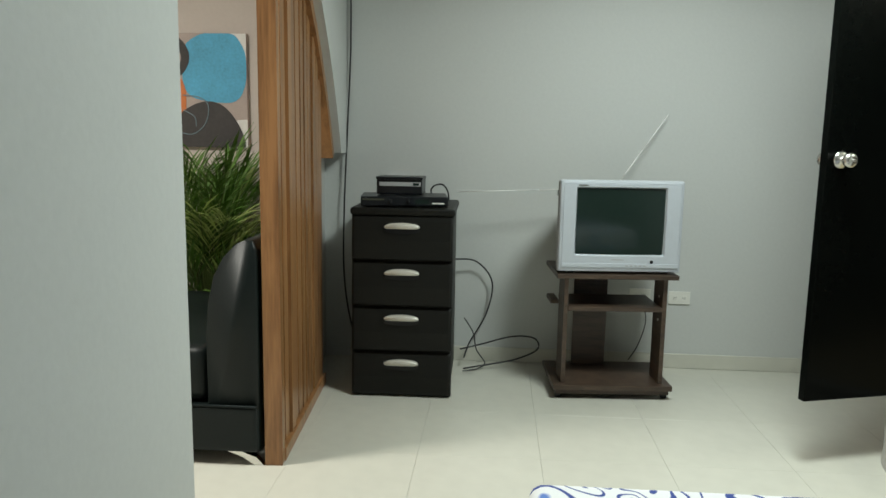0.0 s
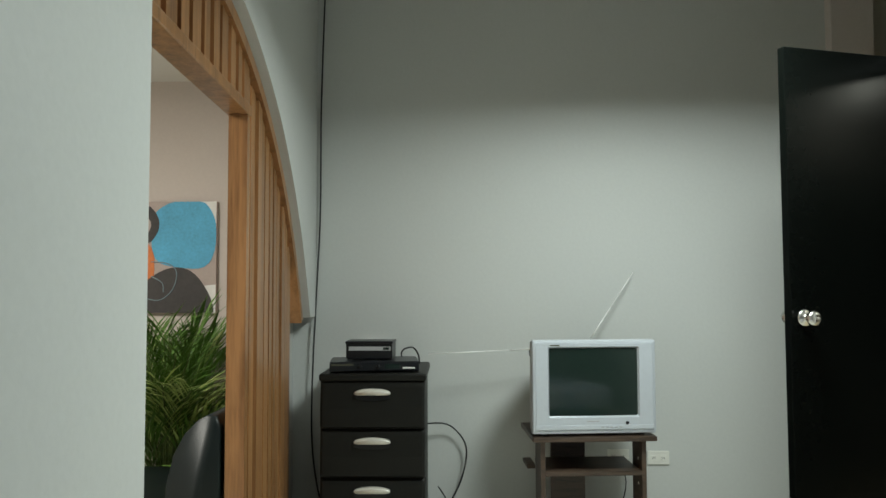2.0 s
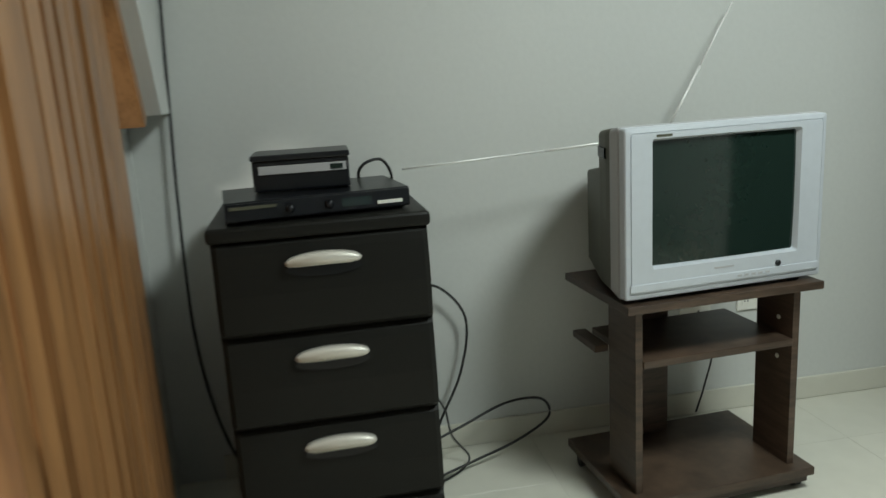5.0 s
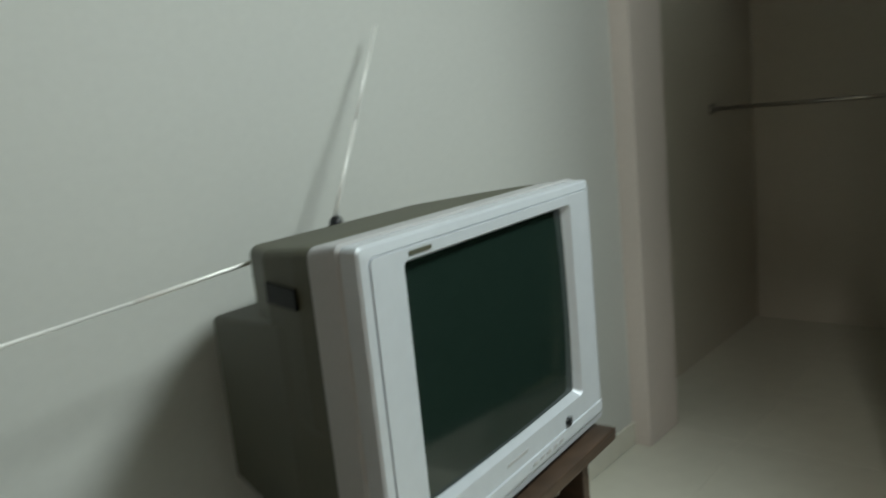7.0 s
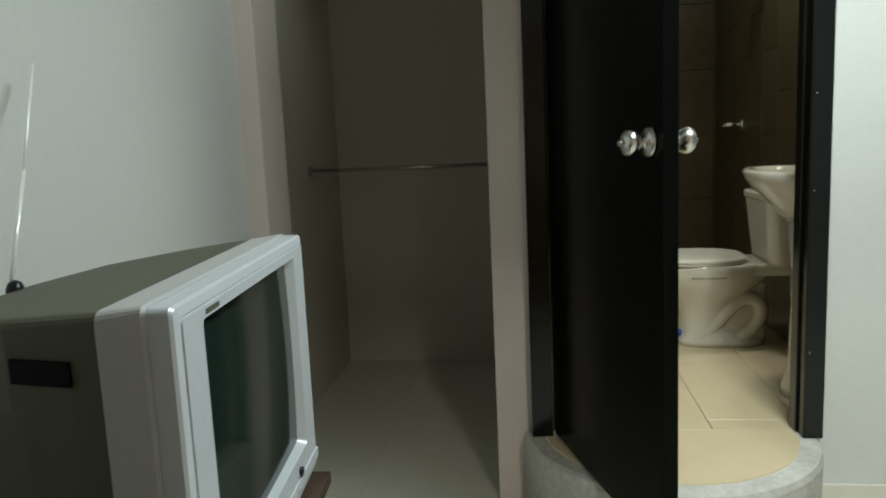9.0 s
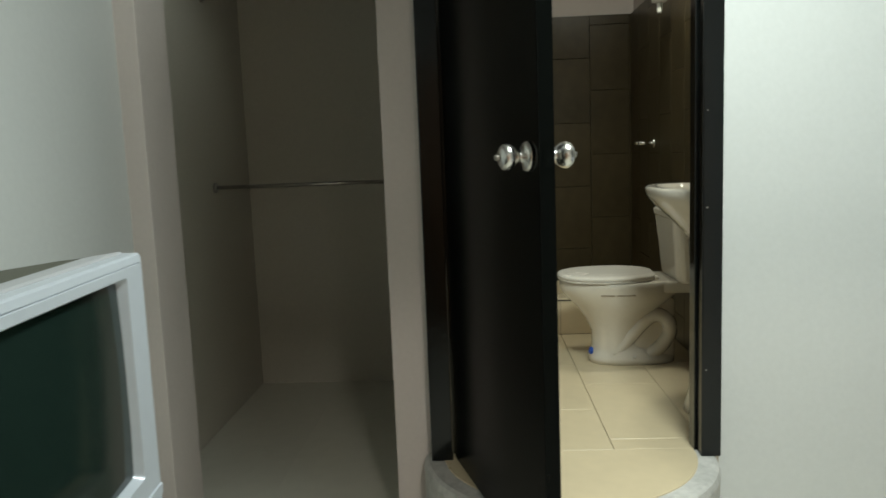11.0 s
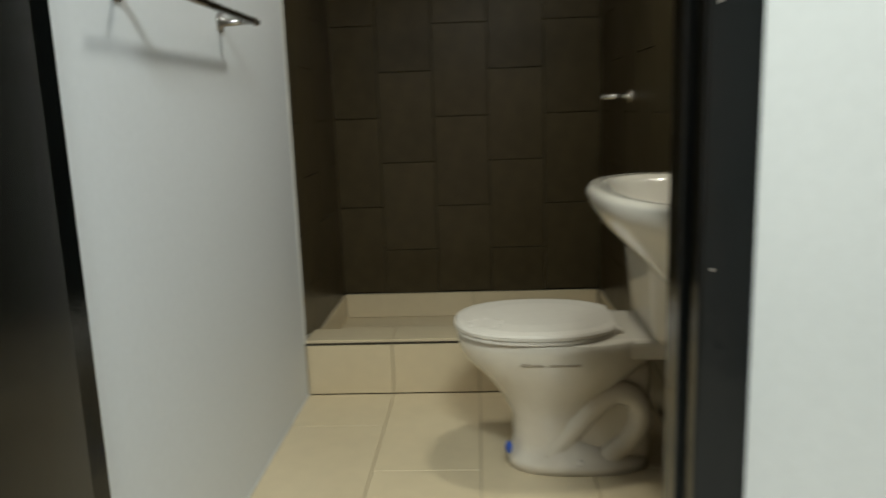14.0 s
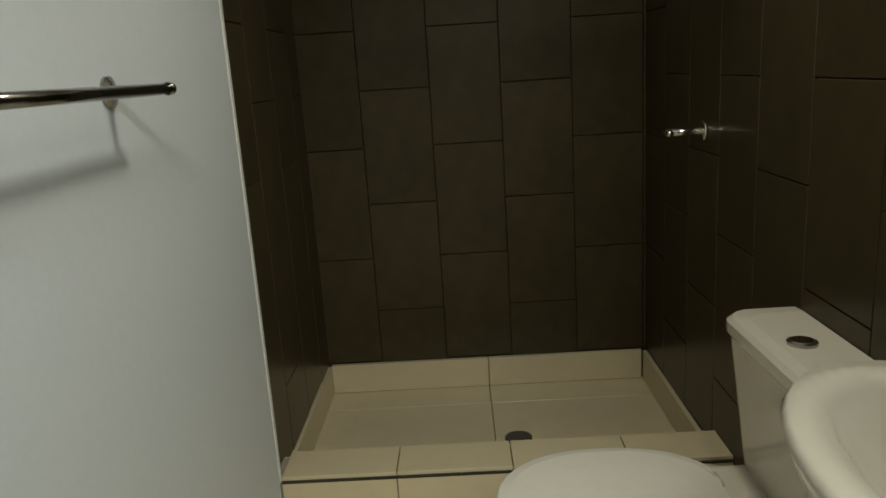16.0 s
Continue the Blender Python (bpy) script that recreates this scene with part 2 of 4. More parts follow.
def tube(name, points, r, mat, parent=None, smooth_steps=6, label=""):
    """A bent round bar or cable through the points."""
    pts = [Vector(p) for p in points]
    fine = []
    for i in range(len(pts) - 1):
        p0, p1, p2, p3 = pts[max(i - 1, 0)], pts[i], pts[i + 1], pts[min(i + 2, len(pts) - 1)]
        for k in range(smooth_steps):
            t = k / smooth_steps
            fine.append(0.5 * ((2 * p1) + (p2 - p0) * t + (2 * p0 - 5 * p1 + 4 * p2 - p3) * t * t + (3 * p1 - p0 - 3 * p2 + p3) * t ** 3))
    fine.append(pts[-1])
    rings = []
    up = Vector((0.13, 0.37, 0.92)).normalized()
    for i, p in enumerate(fine):
        d = (fine[min(i + 1, len(fine) - 1)] - fine[max(i - 1, 0)]).normalized()
        s = d.cross(up)
        if s.length < 1e-3:
            s = d.cross(Vector((1, 0, 0)))
        s.normalize()
        t = s.cross(d)
        rings.append([p + r * (math.cos(a) * s + math.sin(a) * t) for a in (i2 * math.pi / 4 for i2 in range(8))])
    return part(name, loft(rings), mat, parent, label, smooth=True)


def slab(outline, place, depth0, depth1):
    """A flat plate: outline of (u, z), placed by place(u, v, z) between two depths."""
    bm = bmesh.new()
    a = [bm.verts.new(place(u, depth0, z)) for u, z in outline]
    b = [bm.verts.new(place(u, depth1, z)) for u, z in outline]
    n = len(outline)
    fa, fb = bm.faces.new(a), bm.faces.new(b[::-1])
    for i in range(n):
        bm.faces.new((a[i], b[i], b[(i + 1) % n], a[(i + 1) % n]))
    bmesh.ops.triangulate(bm, faces=[fa, fb])
    return bm


def structure(name, bm, mat, label, category):
    return tagged(part(name, bm, mat), label, category, kind="structure")


# ---- plan ----
NORTH, EAST, SOUTH, WEST = 4.09, 2.885, -1.7, -3.2
HIGH = 3.1
BATH_Z, BATH_N, BATH_S, BATH_E = 0.265, 3.147, 1.968, 5.385
CURB_X = 4.468
LEAN = radians(3.5)


def left_wall(u, v, z):
    """A point by the slanting arch wall: u from the north corner, v into the living room."""
    return Vector((-0.02 + u * math.sin(LEAN) - v * math.cos(LEAN), NORTH - u * math.cos(LEAN) - v * math.sin(LEAN), z))


def arch_z(u):
    return 0.0875 + math.sqrt(2.283 ** 2 - (u - 2.221) ** 2)


# ---- bedroom and closet shell ----
structure("wall_north", box(-0.17, EAST, NORTH, NORTH + 0.15, 0, HIGH), GREY_PAINT, "plain grey painted plaster wall behind the television", "wall")
structure("column", box(EAST, 3.12, 4.02, NORTH + 0.15, 0, HIGH, 0.004), BEIGE_PAINT, "grey-beige painted corner column beside the closet", "column")
# closet walls: the dimness of the recess is part of their colour
structure("wall_closet_north", box(3.12, 4.70, 4.215, 4.35, 0, HIGH), SHADED_BEIGE, "grey-beige painted closet side wall", "wall")
structure("wall_closet_east", box(4.575, 4.70, 3.257, 4.215, 0, HIGH), SHADED_BEIGE, "grey-beige painted closet back wall", "wall")
structure("wall_stub", box(EAST, 2.984, 3.128, 3.257, 0, HIGH, 0.003), BEIGE_PAINT, "narrow beige wall end beside the bathroom door", "wall")
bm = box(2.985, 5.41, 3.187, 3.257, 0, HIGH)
structure("wall_closet_south", bm, SHADED_BEIGE, "thin beige wall between closet and bathroom", "wall")
bm = box(2.985, CURB_X - 0.008, BATH_N, 3.185, 0, HIGH, 0.003)
structure("wall_bathroom_north", bm, BATH_PAINT, "pale grey painted bathroom wall with towel bar", "wall")
structure("wall_east", box(EAST, 2.985, SOUTH, 2.2, 0, HIGH), GREY_PAINT, "pale grey painted wall beside the bathroom door", "wall")
structure("wall_above_door", box(EAST, 2.985, 2.2, 3.128, 2.37, HIGH), GREY_PAINT, "grey painted wall above the bathroom door", "wall")
structure("wall_south", box(WEST, 2.985, SOUTH - 0.15, SOUTH, 0, HIGH), GREY_PAINT, "plain grey wall closing the bedroom", "wall")
structure("ceiling_bedroom", box(WEST, 4.70, SOUTH - 0.15, 4.64, HIGH, HIGH + 0.12), CEILING_PAINT, "plain white ceiling", "ceiling")
structure("baseboard_north", box(0.0, EAST, NORTH - 0.012, NORTH, 0.001, 0.085, 0.003), FLOOR_TILE, "cream tile skirting along the grey wall", "baseboard")
structure("baseboard_east", box(EAST - 0.012, EAST, SOUTH, 2.2, 0.001, 0.085, 0.003), FLOOR_TILE, "cream tile skirting beside the step", "baseboard")

# arch wall with its opening
cuts = [(-0.02, 1.205), (0.225, 1.205)] + [(u, arch_z(u)) for u in np.linspace(0.23, 2.64, 40)] + [(2.641, 0), (5.75, 0)]
bm = loft([[left_wall(u, 0, z), left_wall(u, 0.15, z), left_wall(u, 0.15, HIGH), left_wall(u, 0, HIGH)] for u, z in cuts])
structure("wall_west_jamb", loft([[left_wall(u, 0.13, z), left_wall(u, 0.15, z), left_wall(u, 0.15, 0), left_wall(u, 0.13, 0)] for u, z in ((-0.02, 1.2), (0.55, 1.2))]), GREY_PAINT, "narrow grey wall strip behind the screen", "wall")
structure("wall_west", bm, GREY_PAINT, "grey painted wall with a wide arched opening", "wall")

# ---- living room shell ----
structure("wall_living_north", box(WEST, -0.17, 4.49, 4.64, 0, HIGH), BEIGE_PAINT, "blush painted living room wall", "wall")
structure("wall_living_return", box(-0.17, -0.02, NORTH + 0.15, 4.64, 0, HIGH), BEIGE_PAINT, "blush painted return of the living room wall", "wall")
structure("wall_living_west", box(WEST - 0.15, WEST, SOUTH, 4.64, 0, HIGH), BEIGE_PAINT, "blush painted far living room wall", "wall")
structure("ceiling_living", slab([(-0.55, 2.68), (5.75, 2.68), (5.75, 2.74), (-0.55, 2.74)], left_wall, 0.15, 3.4), CEILING_PAINT, "lower white living room ceiling", "ceiling")

# ---- bathroom shell ----
structure("wall_bathroom_east", box(5.41, 5.55, 1.80, 3.257, 0, 2.7), BEIGE_PAINT, "beige painted wall above the shower tiles", "wall")
structure("wall_bathroom_south", box(2.985, 5.41, 1.80, 1.943, 0, 2.7), BEIGE_PAINT, "beige painted wall above the bathroom tiles", "wall")
structure("ceiling_bathroom", box(2.985, 5.41, 1.943, 3.187, 2.6, 2.7), CEILING_PAINT, "low white bathroom ceiling", "ceiling")
structure("floor_bathroom_base", box(2.985, 5.41, 1.943, 3.147, 0.0, BATH_Z - 0.012), GROUT, "grey mortar bed under the bathroom tiles", "floor")
structure("floor_threshold", box(EAST, 2.985, 2.2, BATH_N, 0.0, BATH_Z - 0.012), GROUT, "mortar bed of the doorway", "floor")
structure("trim_shower", box(CURB_X - 0.006, CURB_X + 0.012, BATH_N - 0.002, 3.183, BATH_Z + 0.19, 2.6, 0.003), TRIM_WHITE, "white corner trim at the shower opening", "trim")
structure("trim_floor", box(2.985, CURB_X, BATH_N - 0.004, BATH_N, BATH_Z, BATH_Z + 0.006), MORTAR, "thin white caulk line along the bathroom floor", "trim")

# rounded entry step of cement, tiled on top
STEP_Y, STEP_W, STEP_D = 2.69, 0.475, 0.465


def step_ring(z, k):
    return [(EAST - (STEP_D - k) * math.sin(a), STEP_Y + (STEP_W - k) * math.cos(a), z) for a in np.linspace(0, math.pi, 33)]


step = thing("entry_step", "rounded rough cement step with a tiled top before the bathroom", "step")
part("step_body", loft([step_ring(0.0, 0.0), step_ring(0.06, 0.004), step_ring(0.238, 0.0), step_ring(0.258, 0.006), step_ring(0.265, 0.016)]), CEMENT, step)
part("tile", loft([step_ring(0.258, 0.065), step_ring(0.2685, 0.067)]), BATH_TILE, step, "sand ceramic tile cut round")

# ---- bathroom door ----
HINGE = (2.841, 3.026)
frame_thing = tagged(new("door_1"), "black lacquered door frame of the bathroom", "door frame", kind="structure")
JAMB0, JAMB1, HEAD = 2.212, 3.136, 2.32


def jamb(y0, y1, inner):
    bm = box(2.822, 2.94, y0, y1, BATH_Z, HEAD, 0.004)
    box(2.875, 2.935, min(inner, inner + 0.012), max(inner, inner + 0.012), BATH_Z, HEAD, 0.003, bm=bm)
    return bm


part("jamb", jamb(JAMB0, JAMB0 + 0.062, JAMB0 + 0.058), FRAME_LACQUER, frame_thing)
part("jamb", jamb(JAMB1 - 0.070, JAMB1, JAMB1 - 0.080), FRAME_LACQUER, frame_thing)
part("lintel", box(2.822, 2.94, JAMB0, JAMB1, HEAD, HEAD + 0.055, 0.004), FRAME_LACQUER, frame_thing)

for z in (1.062, 1.355, 1.70, 0.55):
    part("screw_head", rod((2.8225, 2.2605, z), (2.8205, 2.2605, z), 0.0024, 8), STEEL, frame_thing)

OPEN = 72.9
door = thing("door_leaf", "open black lacquered flush door with chrome knobs", "door", pose(HINGE[0], HINGE[1], 0, 0, 0, 180 + 90 - OPEN))
# local: x along the leaf from the hinge, y across its thickness
part("leaf", box(0, 0.785, -0.036, 0.0, 0.276, 2.312, 0.003), BLACK_LACQUER, door)
for z in (0.52, 2.12):
    part("hinge", rod((-0.006, 0.004, z - 0.045), (-0.006, 0.004, z + 0.045), 0.007, 10), STEEL, door, "small steel butt hinge", smooth=True)
KNOB = [(0.034, 0.0), (0.034, 0.006), (0.028, 0.012), (0.014, 0.015), (0.012, 0.025), (0.020, 0.031), (0.027, 0.040), (0.030, 0.050), (0.027, 0.060), (0.017, 0.066), (0.004, 0.067)]
for side, y in ((1, 0.0), (-1, -0.036)):
    knob = part("knob", turned(KNOB, 28, pose(0.723, y, 1.241, -90 * side)), SATIN, door, "round chrome door knob", smooth=True)
    part("latch_button", rod((0.723, y + side * 0.065, 1.241), (0.723, y + side * 0.076, 1.241), 0.006, 10), STEEL, knob, smooth=True)
part("latch_plate", box(0.7845, 0.786, -0.026, -0.010, 1.215, 1.267), BLACK_LACQUER, door, "latch plate painted over in black")

# ---- wooden screen in the arch ----
screen = tagged(new("wooden_screen"), "varnished brown slatted wooden screen filling the arched opening", "screen")
U0, U1, V0, V1 = 0.50, 1.51, 0.05, 0.12


def plank(name, u0, u1, v0, v1, z0, z1, label=""):
    bm = bmesh.new()
    ring = lambda z, e: [left_wall(u0 + e, v0 + e, z), left_wall(u1 - e, v0 + e, z), left_wall(u1 - e, v1 - e, z), left_wall(u0 + e, v1 - e, z)]
    loft([ring(z0, 0.002), ring(z0 + 0.004, 0.0), ring(z1 - 0.004, 0.0), ring(z1, 0.002)], bm)
    return part(name, bm, SCREEN_WOOD, screen, label)


plank("end_post", U1 - 0.045, U1, V0, V1, 0.0, 2.012)
plank("base_rail", U0, U1 - 0.045, V0 - 0.004, V1, 0.0, 0.055)
plank("header_beam", U1 - 0.045, 2.64, V0 - 0.006, V1 + 0.01, 2.012, 2.052)
u = U0 + 0.01
while u < U1 - 0.06:
    w = random.uniform(0.05, 0.085)
    inset = random.uniform(0.002, 0.014)
    plank("slat", u, min(u + w, U1 - 0.047), V0 + inset, V1 - inset, 0.055, arch_z(u) - 0.03)
    u += w + random.uniform(0.014, 0.026)
u = U1 - 0.04
while u < 2.56:
    w = random.uniform(0.05, 0.085)
    plank("slat", u, u + w, V0 + 0.004, V1 - 0.004, 2.052, min(arch_z(u), arch_z(u + w)) - 0.03)
    u += w + random.uniform(0.03, 0.045)
# curved border under the arch
bm = bmesh.new()
rings = []
for u in np.linspace(0.228, 2.63, 48):
    z = arch_z(u)
    d = Vector((u - 2.221, z - 0.0875)).normalized()
    c = []
    for k, v in ((0.0, V0 - 0.01), (0.0, V1), (0.05, V1), (0.05, V0 - 0.01)):
        c.append(left_wall(u - d.x * k, v, z - d.y * k))
    rings.append(c)
loft(rings, bm)
part("arched_border", bm, SCREEN_WOOD, screen, "curved dark wooden border under the arch")

# ---- living room things ----
pic = thing("canvas_painting", "square abstract canvas with blue, black and orange shapes", "painting")
PX0, PX1, PZ0, PZ1, PY = -1.295, -0.722, 1.208, 1.908, 4.455
part("canvas", box(PX0, PX1, PY, PY + 0.034, PZ0, PZ1, 0.004), CANVAS, pic)


def blob(name, cx, cz, rx, rz, mat, lift, power=2.0, z_min=None, wobble=0.03, hole=None):
    """A painted patch lying on the canvas, kept inside its edges."""
    pts = []
    for i in range(36):
        a = 2 * math.pi * i / 36
        c, s = math.cos(a), math.sin(a)
        k = 1 + wobble * math.sin(3 * a + cx * 9) + wobble * 0.6 * math.sin(5 * a + 1)
        x = cx + k * rx * math.copysign(abs(c) ** (2 / power), c)
        z = cz + k * rz * math.copysign(abs(s) ** (2 / power), s)
        pts.append((min(max(x, PX0 + 0.001), PX1 - 0.001), min(max(z, PZ0 + 0.001 if z_min is None else z_min), PZ1 - 0.001)))
    bm = bmesh.new()
    outer = [bm.verts.new((x, PY - lift, z)) for x, z in pts]
    if hole:
        inner = [bm.verts.new((hole[0] + (x - cx) * hole[2], PY - lift, hole[1] + (z - cz) * hole[2])) for x, z in pts]
        for i in range(36):
            bm.faces.new((outer[i], outer[(i + 1) % 36], inner[(i + 1) % 36], inner[i]))
    else:
        bm.faces.new(outer)
    back = bmesh.ops.extrude_face_region(bm, geom=list(bm.faces))
    bmesh.ops.translate(bm, verts=[v for v in back["geom"] if isinstance(v, bmesh.types.BMVert)], vec=(0, lift - 0.0005, 0))
    return part(name, bm, mat, pic)


blob("white_corner", PX1 - 0.03, PZ1 - 0.03, 0.13, 0.13, INK_WHITE, 0.0016, 3)
blob("white_corner", PX1 - 0.02, PZ0 + 0.05, 0.12, 0.13, INK_WHITE, 0.0016, 3)
blob("blue_patch", -0.925, 1.70, 0.205, 0.215, INK_BLUE, 0.003, 2.8)
blob("orange_patch", -1.20, 1.50, 0.085, 0.15, INK_ORANGE, 0.003, 3.5)
blob("dark_dome", -0.99, 1.21, 0.255, 0.275, INK_DARK, 0.005, 2.1, z_min=PZ0 + 0.004)
blob("dark_ring", -1.185, 1.765, 0.098, 0.125, INK_DARK, 0.006, 2.1, hole=(-1.185, 1.76, 0.5))
tube("chalk_line", [(-1.13, PY - 0.007, 1.53), (-1.03, PY - 0.007, 1.52), (-0.97, PY - 0.007, 1.47), (-0.99, PY - 0.007, 1.36), (-1.08, PY - 0.007, 1.29), (-1.21, PY - 0.007, 1.32)], 0.003, INK_LINE, pic)
tube("chalk_line", [(-1.13, PY - 0.007, 1.44), (-1.06, PY - 0.007, 1.40), (-1.05, PY - 0.007, 1.34)], 0.003, INK_LINE, pic)

sofa = thing("leather_sofa", "black leather sofa with chrome feet against the wooden screen", "sofa", pose(-0.062, 2.565, 0))


def sofa_end(y, e):
    pts = [(-0.0, 0.06), (-0.0, 0.86), (-0.012, 0.90), (-0.045, 0.905), (-0.085, 0.885), (-0.135, 0.835), (-0.175, 0.76), (-0.20, 0.66), (-0.212, 0.52), (-0.212, 0.06)]
    return [(x * (1 - e) - 0.106 * e, y, z - e * 0.12 * (z - 0.45)) for x, z in pts]


part("backrest", loft([sofa_end(0.0, 0.07), sofa_end(0.008, 0.03), sofa_end(0.03, 0.0), sofa_end(1.05, 0.0), sofa_end(1.10, 0.1)]), LEATHER, sofa, smooth=True)
part("plinth", box(-0.82, -0.004, -0.012, 1.09, 0.058, 0.243, 0.02, 3), LEATHER, sofa, smooth=False)
part("seat_cushion", box(-0.84, -0.215, 0.02, 1.08, 0.245, 0.47, 0.05, 4), LEATHER, sofa, smooth=True)
part("piping", rod((-0.82, -0.008, 0.246), (-0.01, -0.008, 0.246), 0.006, 8), LEATHER, sofa, smooth=True)
for x, y in ((-0.03, 0.022), (-0.76, 0.022), (-0.03, 1.03), (-0.76, 1.03)):
    s = 1 if x > -0.3 else -1
    bm = loft([[(x + dx - s * 0.10, y + dy, 0.066) for dx, dy in ((-0.03, -0.02), (0.03, -0.02), (0.03, 0.02), (-0.03, 0.02))],
               [(x + dx - s * 0.02, y + dy, 0.034) for dx, dy in ((-0.028, -0.015), (0.028, -0.015), (0.028, 0.015), (-0.028, 0.015))],
               [(x + dx + s * 0.02, y + dy, 0.0) for dx, dy in ((-0.02, -0.012), (0.02, -0.012), (0.02, 0.012), (-0.02, 0.012))]])
    part("foot", bm, CHROME, sofa, "angled chrome foot")

plant = thing("potted_palm", "bushy green areca palm in a dark pot", "plant", pose(-0.84, 4.02, 0))
part("pot", turned([(0.13, 0.0), (0.17, 0.28), (0.18, 0.30), (0.165, 0.30), (0.155, 0.26)], 24), POT, plant, smooth=True)
part("soil", turned([(0.15, 0.255), (0.15, 0.262)], 16), SOIL, plant)
rng = random.Random(7)


def frond(azimuth, reach, rise, leaflets, size, mat):
    """One feathered palm frond: a bent stem with pairs of narrow leaflets."""
    a = Vector((math.cos(azimuth), math.sin(azimuth), 0))
    side = Vector((-a.y, a.x, 0))
    stem_pts = [Vector((0, 0, 0.25)) + a * 0.03 + (a * reach * t ** 1.7) + Vector((0, 0, rise * (1.25 * t - 0.35 * t * t))) for t in np.linspace(0, 1, 7)]
    bm = bmesh.new()
    for i in range(leaflets):
        t = 0.32 + 0.68 * i / (leaflets - 1)
        k = t * 6
        j = min(int(k), 5)
        p = stem_pts[j].lerp(stem_pts[j + 1], k - j)
        d = (stem_pts[j + 1] - stem_pts[j]).normalized()
        for s in (-1, 1):
            ln = size * (1.05 - 0.5 * abs(t - 0.55)) * rng.uniform(0.8, 1.15)
            out = (d * rng.uniform(0.75, 1.0) + side * s * rng.uniform(0.5, 0.8) + Vector((0, 0, rng.uniform(-0.15, 0.25)))).normalized()
            wd = out.cross(Vector((0, 0, 1)) if abs(out.z) < 0.9 else side).normalized() * 0.0082
            mid, tip = p + out * ln * 0.5, p + out * ln + Vector((0, 0, -0.12 * ln))
            lift = Vector((0, 0, 0.004))
            vs = [bm.verts.new(q) for q in (p, mid - wd, mid + lift, mid + wd, tip)]
            bm.faces.new((vs[0], vs[1], vs[2]))
            bm.faces.new((vs[0], vs[2], vs[3]))
            bm.faces.new((vs[1], vs[4], vs[2]))
            bm.faces.new((vs[2], vs[4], vs[3]))
    blade = part("frond", bm, mat, plant)
    tube("stem", stem_pts, 0.0045, STEM, blade, 2)


for i in range(46):
    az = i * 2.4 + rng.uniform(-0.3, 0.3)
    up = rng.uniform(0.3, 1.0)
    frond(az, 0.10 + 0.36 * (1.05 - up) + rng.uniform(0, 0.10), 0.3 + 0.70 * up, 18, rng.uniform(0.26, 0.40), LEAF_PALE if rng.random() < 0.27 else LEAF)

for i in range(14):
    frond(i * 2.4 + 0.7, rng.uniform(0.26, 0.40), rng.uniform(0.12, 0.34), 15, rng.uniform(0.20, 0.28), LEAF)

# ---- bedroom things ----
# drawer tower
tower = thing("drawer_tower", "charcoal plastic drawer tower with four drawers and pale handles", "drawer unit", pose(0.385, 3.425, 0, 0, 0, 1.0))
part("carcass", box(-0.245, 0.245, 0.03, 0.56, 0.03, 0.920, 0.012, 2), CHARCOAL, tower)
part("top", box(-0.257, 0.257, -0.006, 0.575, 0.9185, 0.9545, 0.014, 4), CHARCOAL, tower, "slightly overhanging lid with rounded edge")
part("plinth", box(-0.235, 0.235, 0.03, 0.54, 0.0, 0.03), BLACK_PLASTIC, tower)
for i in range(4):
    z0 = 0.006 + i * 0.2295
    z1 = z0 + 0.2255
    rings = []
    for z, y in ((z0, 0.0), (z0 + 0.012, -0.014), (z0 + 0.10, -0.014), (z1 - 0.03, -0.004), (z1 - 0.012, 0.0), (z1, 0.012)):
        rings.append([(-0.252, 0.03, z), (-0.248, y + 0.006, z), (-0.236, y, z), (0.236, y, z), (0.248, y + 0.006, z), (0.252, 0.03, z)])
    dr = part("drawer", loft(rings), CHARCOAL, tower)
    hz = z0 + 0.170
    lens = lambda w, h, y: [(w * math.cos(a), y, hz + h * math.sin(a)) for a in (2 * math.pi * j / 28 for j in range(28))]
    part("handle_recess", loft([[(p[0], p[1], p[2] - 0.018) for p in lens(0.088, 0.018, -0.0155)], [(p[0], p[1], p[2] - 0.018) for p in lens(0.084, 0.015, -0.004)]]), BLACK_PLASTIC, dr)
    grip = [[(w * math.cos(a), y, hz + max(h * math.sin(a), -0.009)) for a in (2 * math.pi * j / 28 for j in range(28))] for w, h, y in ((0.086, 0.021, -0.006), (0.088, 0.021, -0.020), (0.080, 0.016, -0.029))]
    part("handle", loft(grip), HANDLE, dr, "pale silver lens-shaped handle", smooth=True)

# receivers on the tower
rec = thing("video_player", "flat black video player on the drawer tower", "video player", pose(0.390, 3.462, 0.955, 0, 0, 7))
part("body", box(-0.215, 0.215, 0.0, 0.27, 0.006, 0.053, 0.004), BLACK_PLASTIC, rec)
part("front_panel", box(-0.214, 0.214, -0.006, 0.0, 0.010, 0.050, 0.002), BLACK_PLASTIC, rec)
part("disc_tray", box(-0.205, -0.10, -0.009, -0.006, 0.036, 0.043), SHELL, rec, "narrow grey tray front")
part("display", box(0.05, 0.12, -0.008, -0.006, 0.020, 0.040), TUBE, rec)
for x in (-0.07, 0.02):
    part("dial", rod((x, -0.006, 0.029), (x, -0.018, 0.029), 0.010, 16), BLACK_PLASTIC, rec, smooth=True)
part("label_bar", box(0.135, 0.195, -0.0085, -0.006, 0.018, 0.026), IVORY, rec, "small pale printed bar")
for x in (-0.18, 0.18):
    for y in (0.03, 0.24):
        part("foot", rod((x, y, 0), (x, y, 0.008), 0.012, 10), BLACK_PLASTIC, rec)
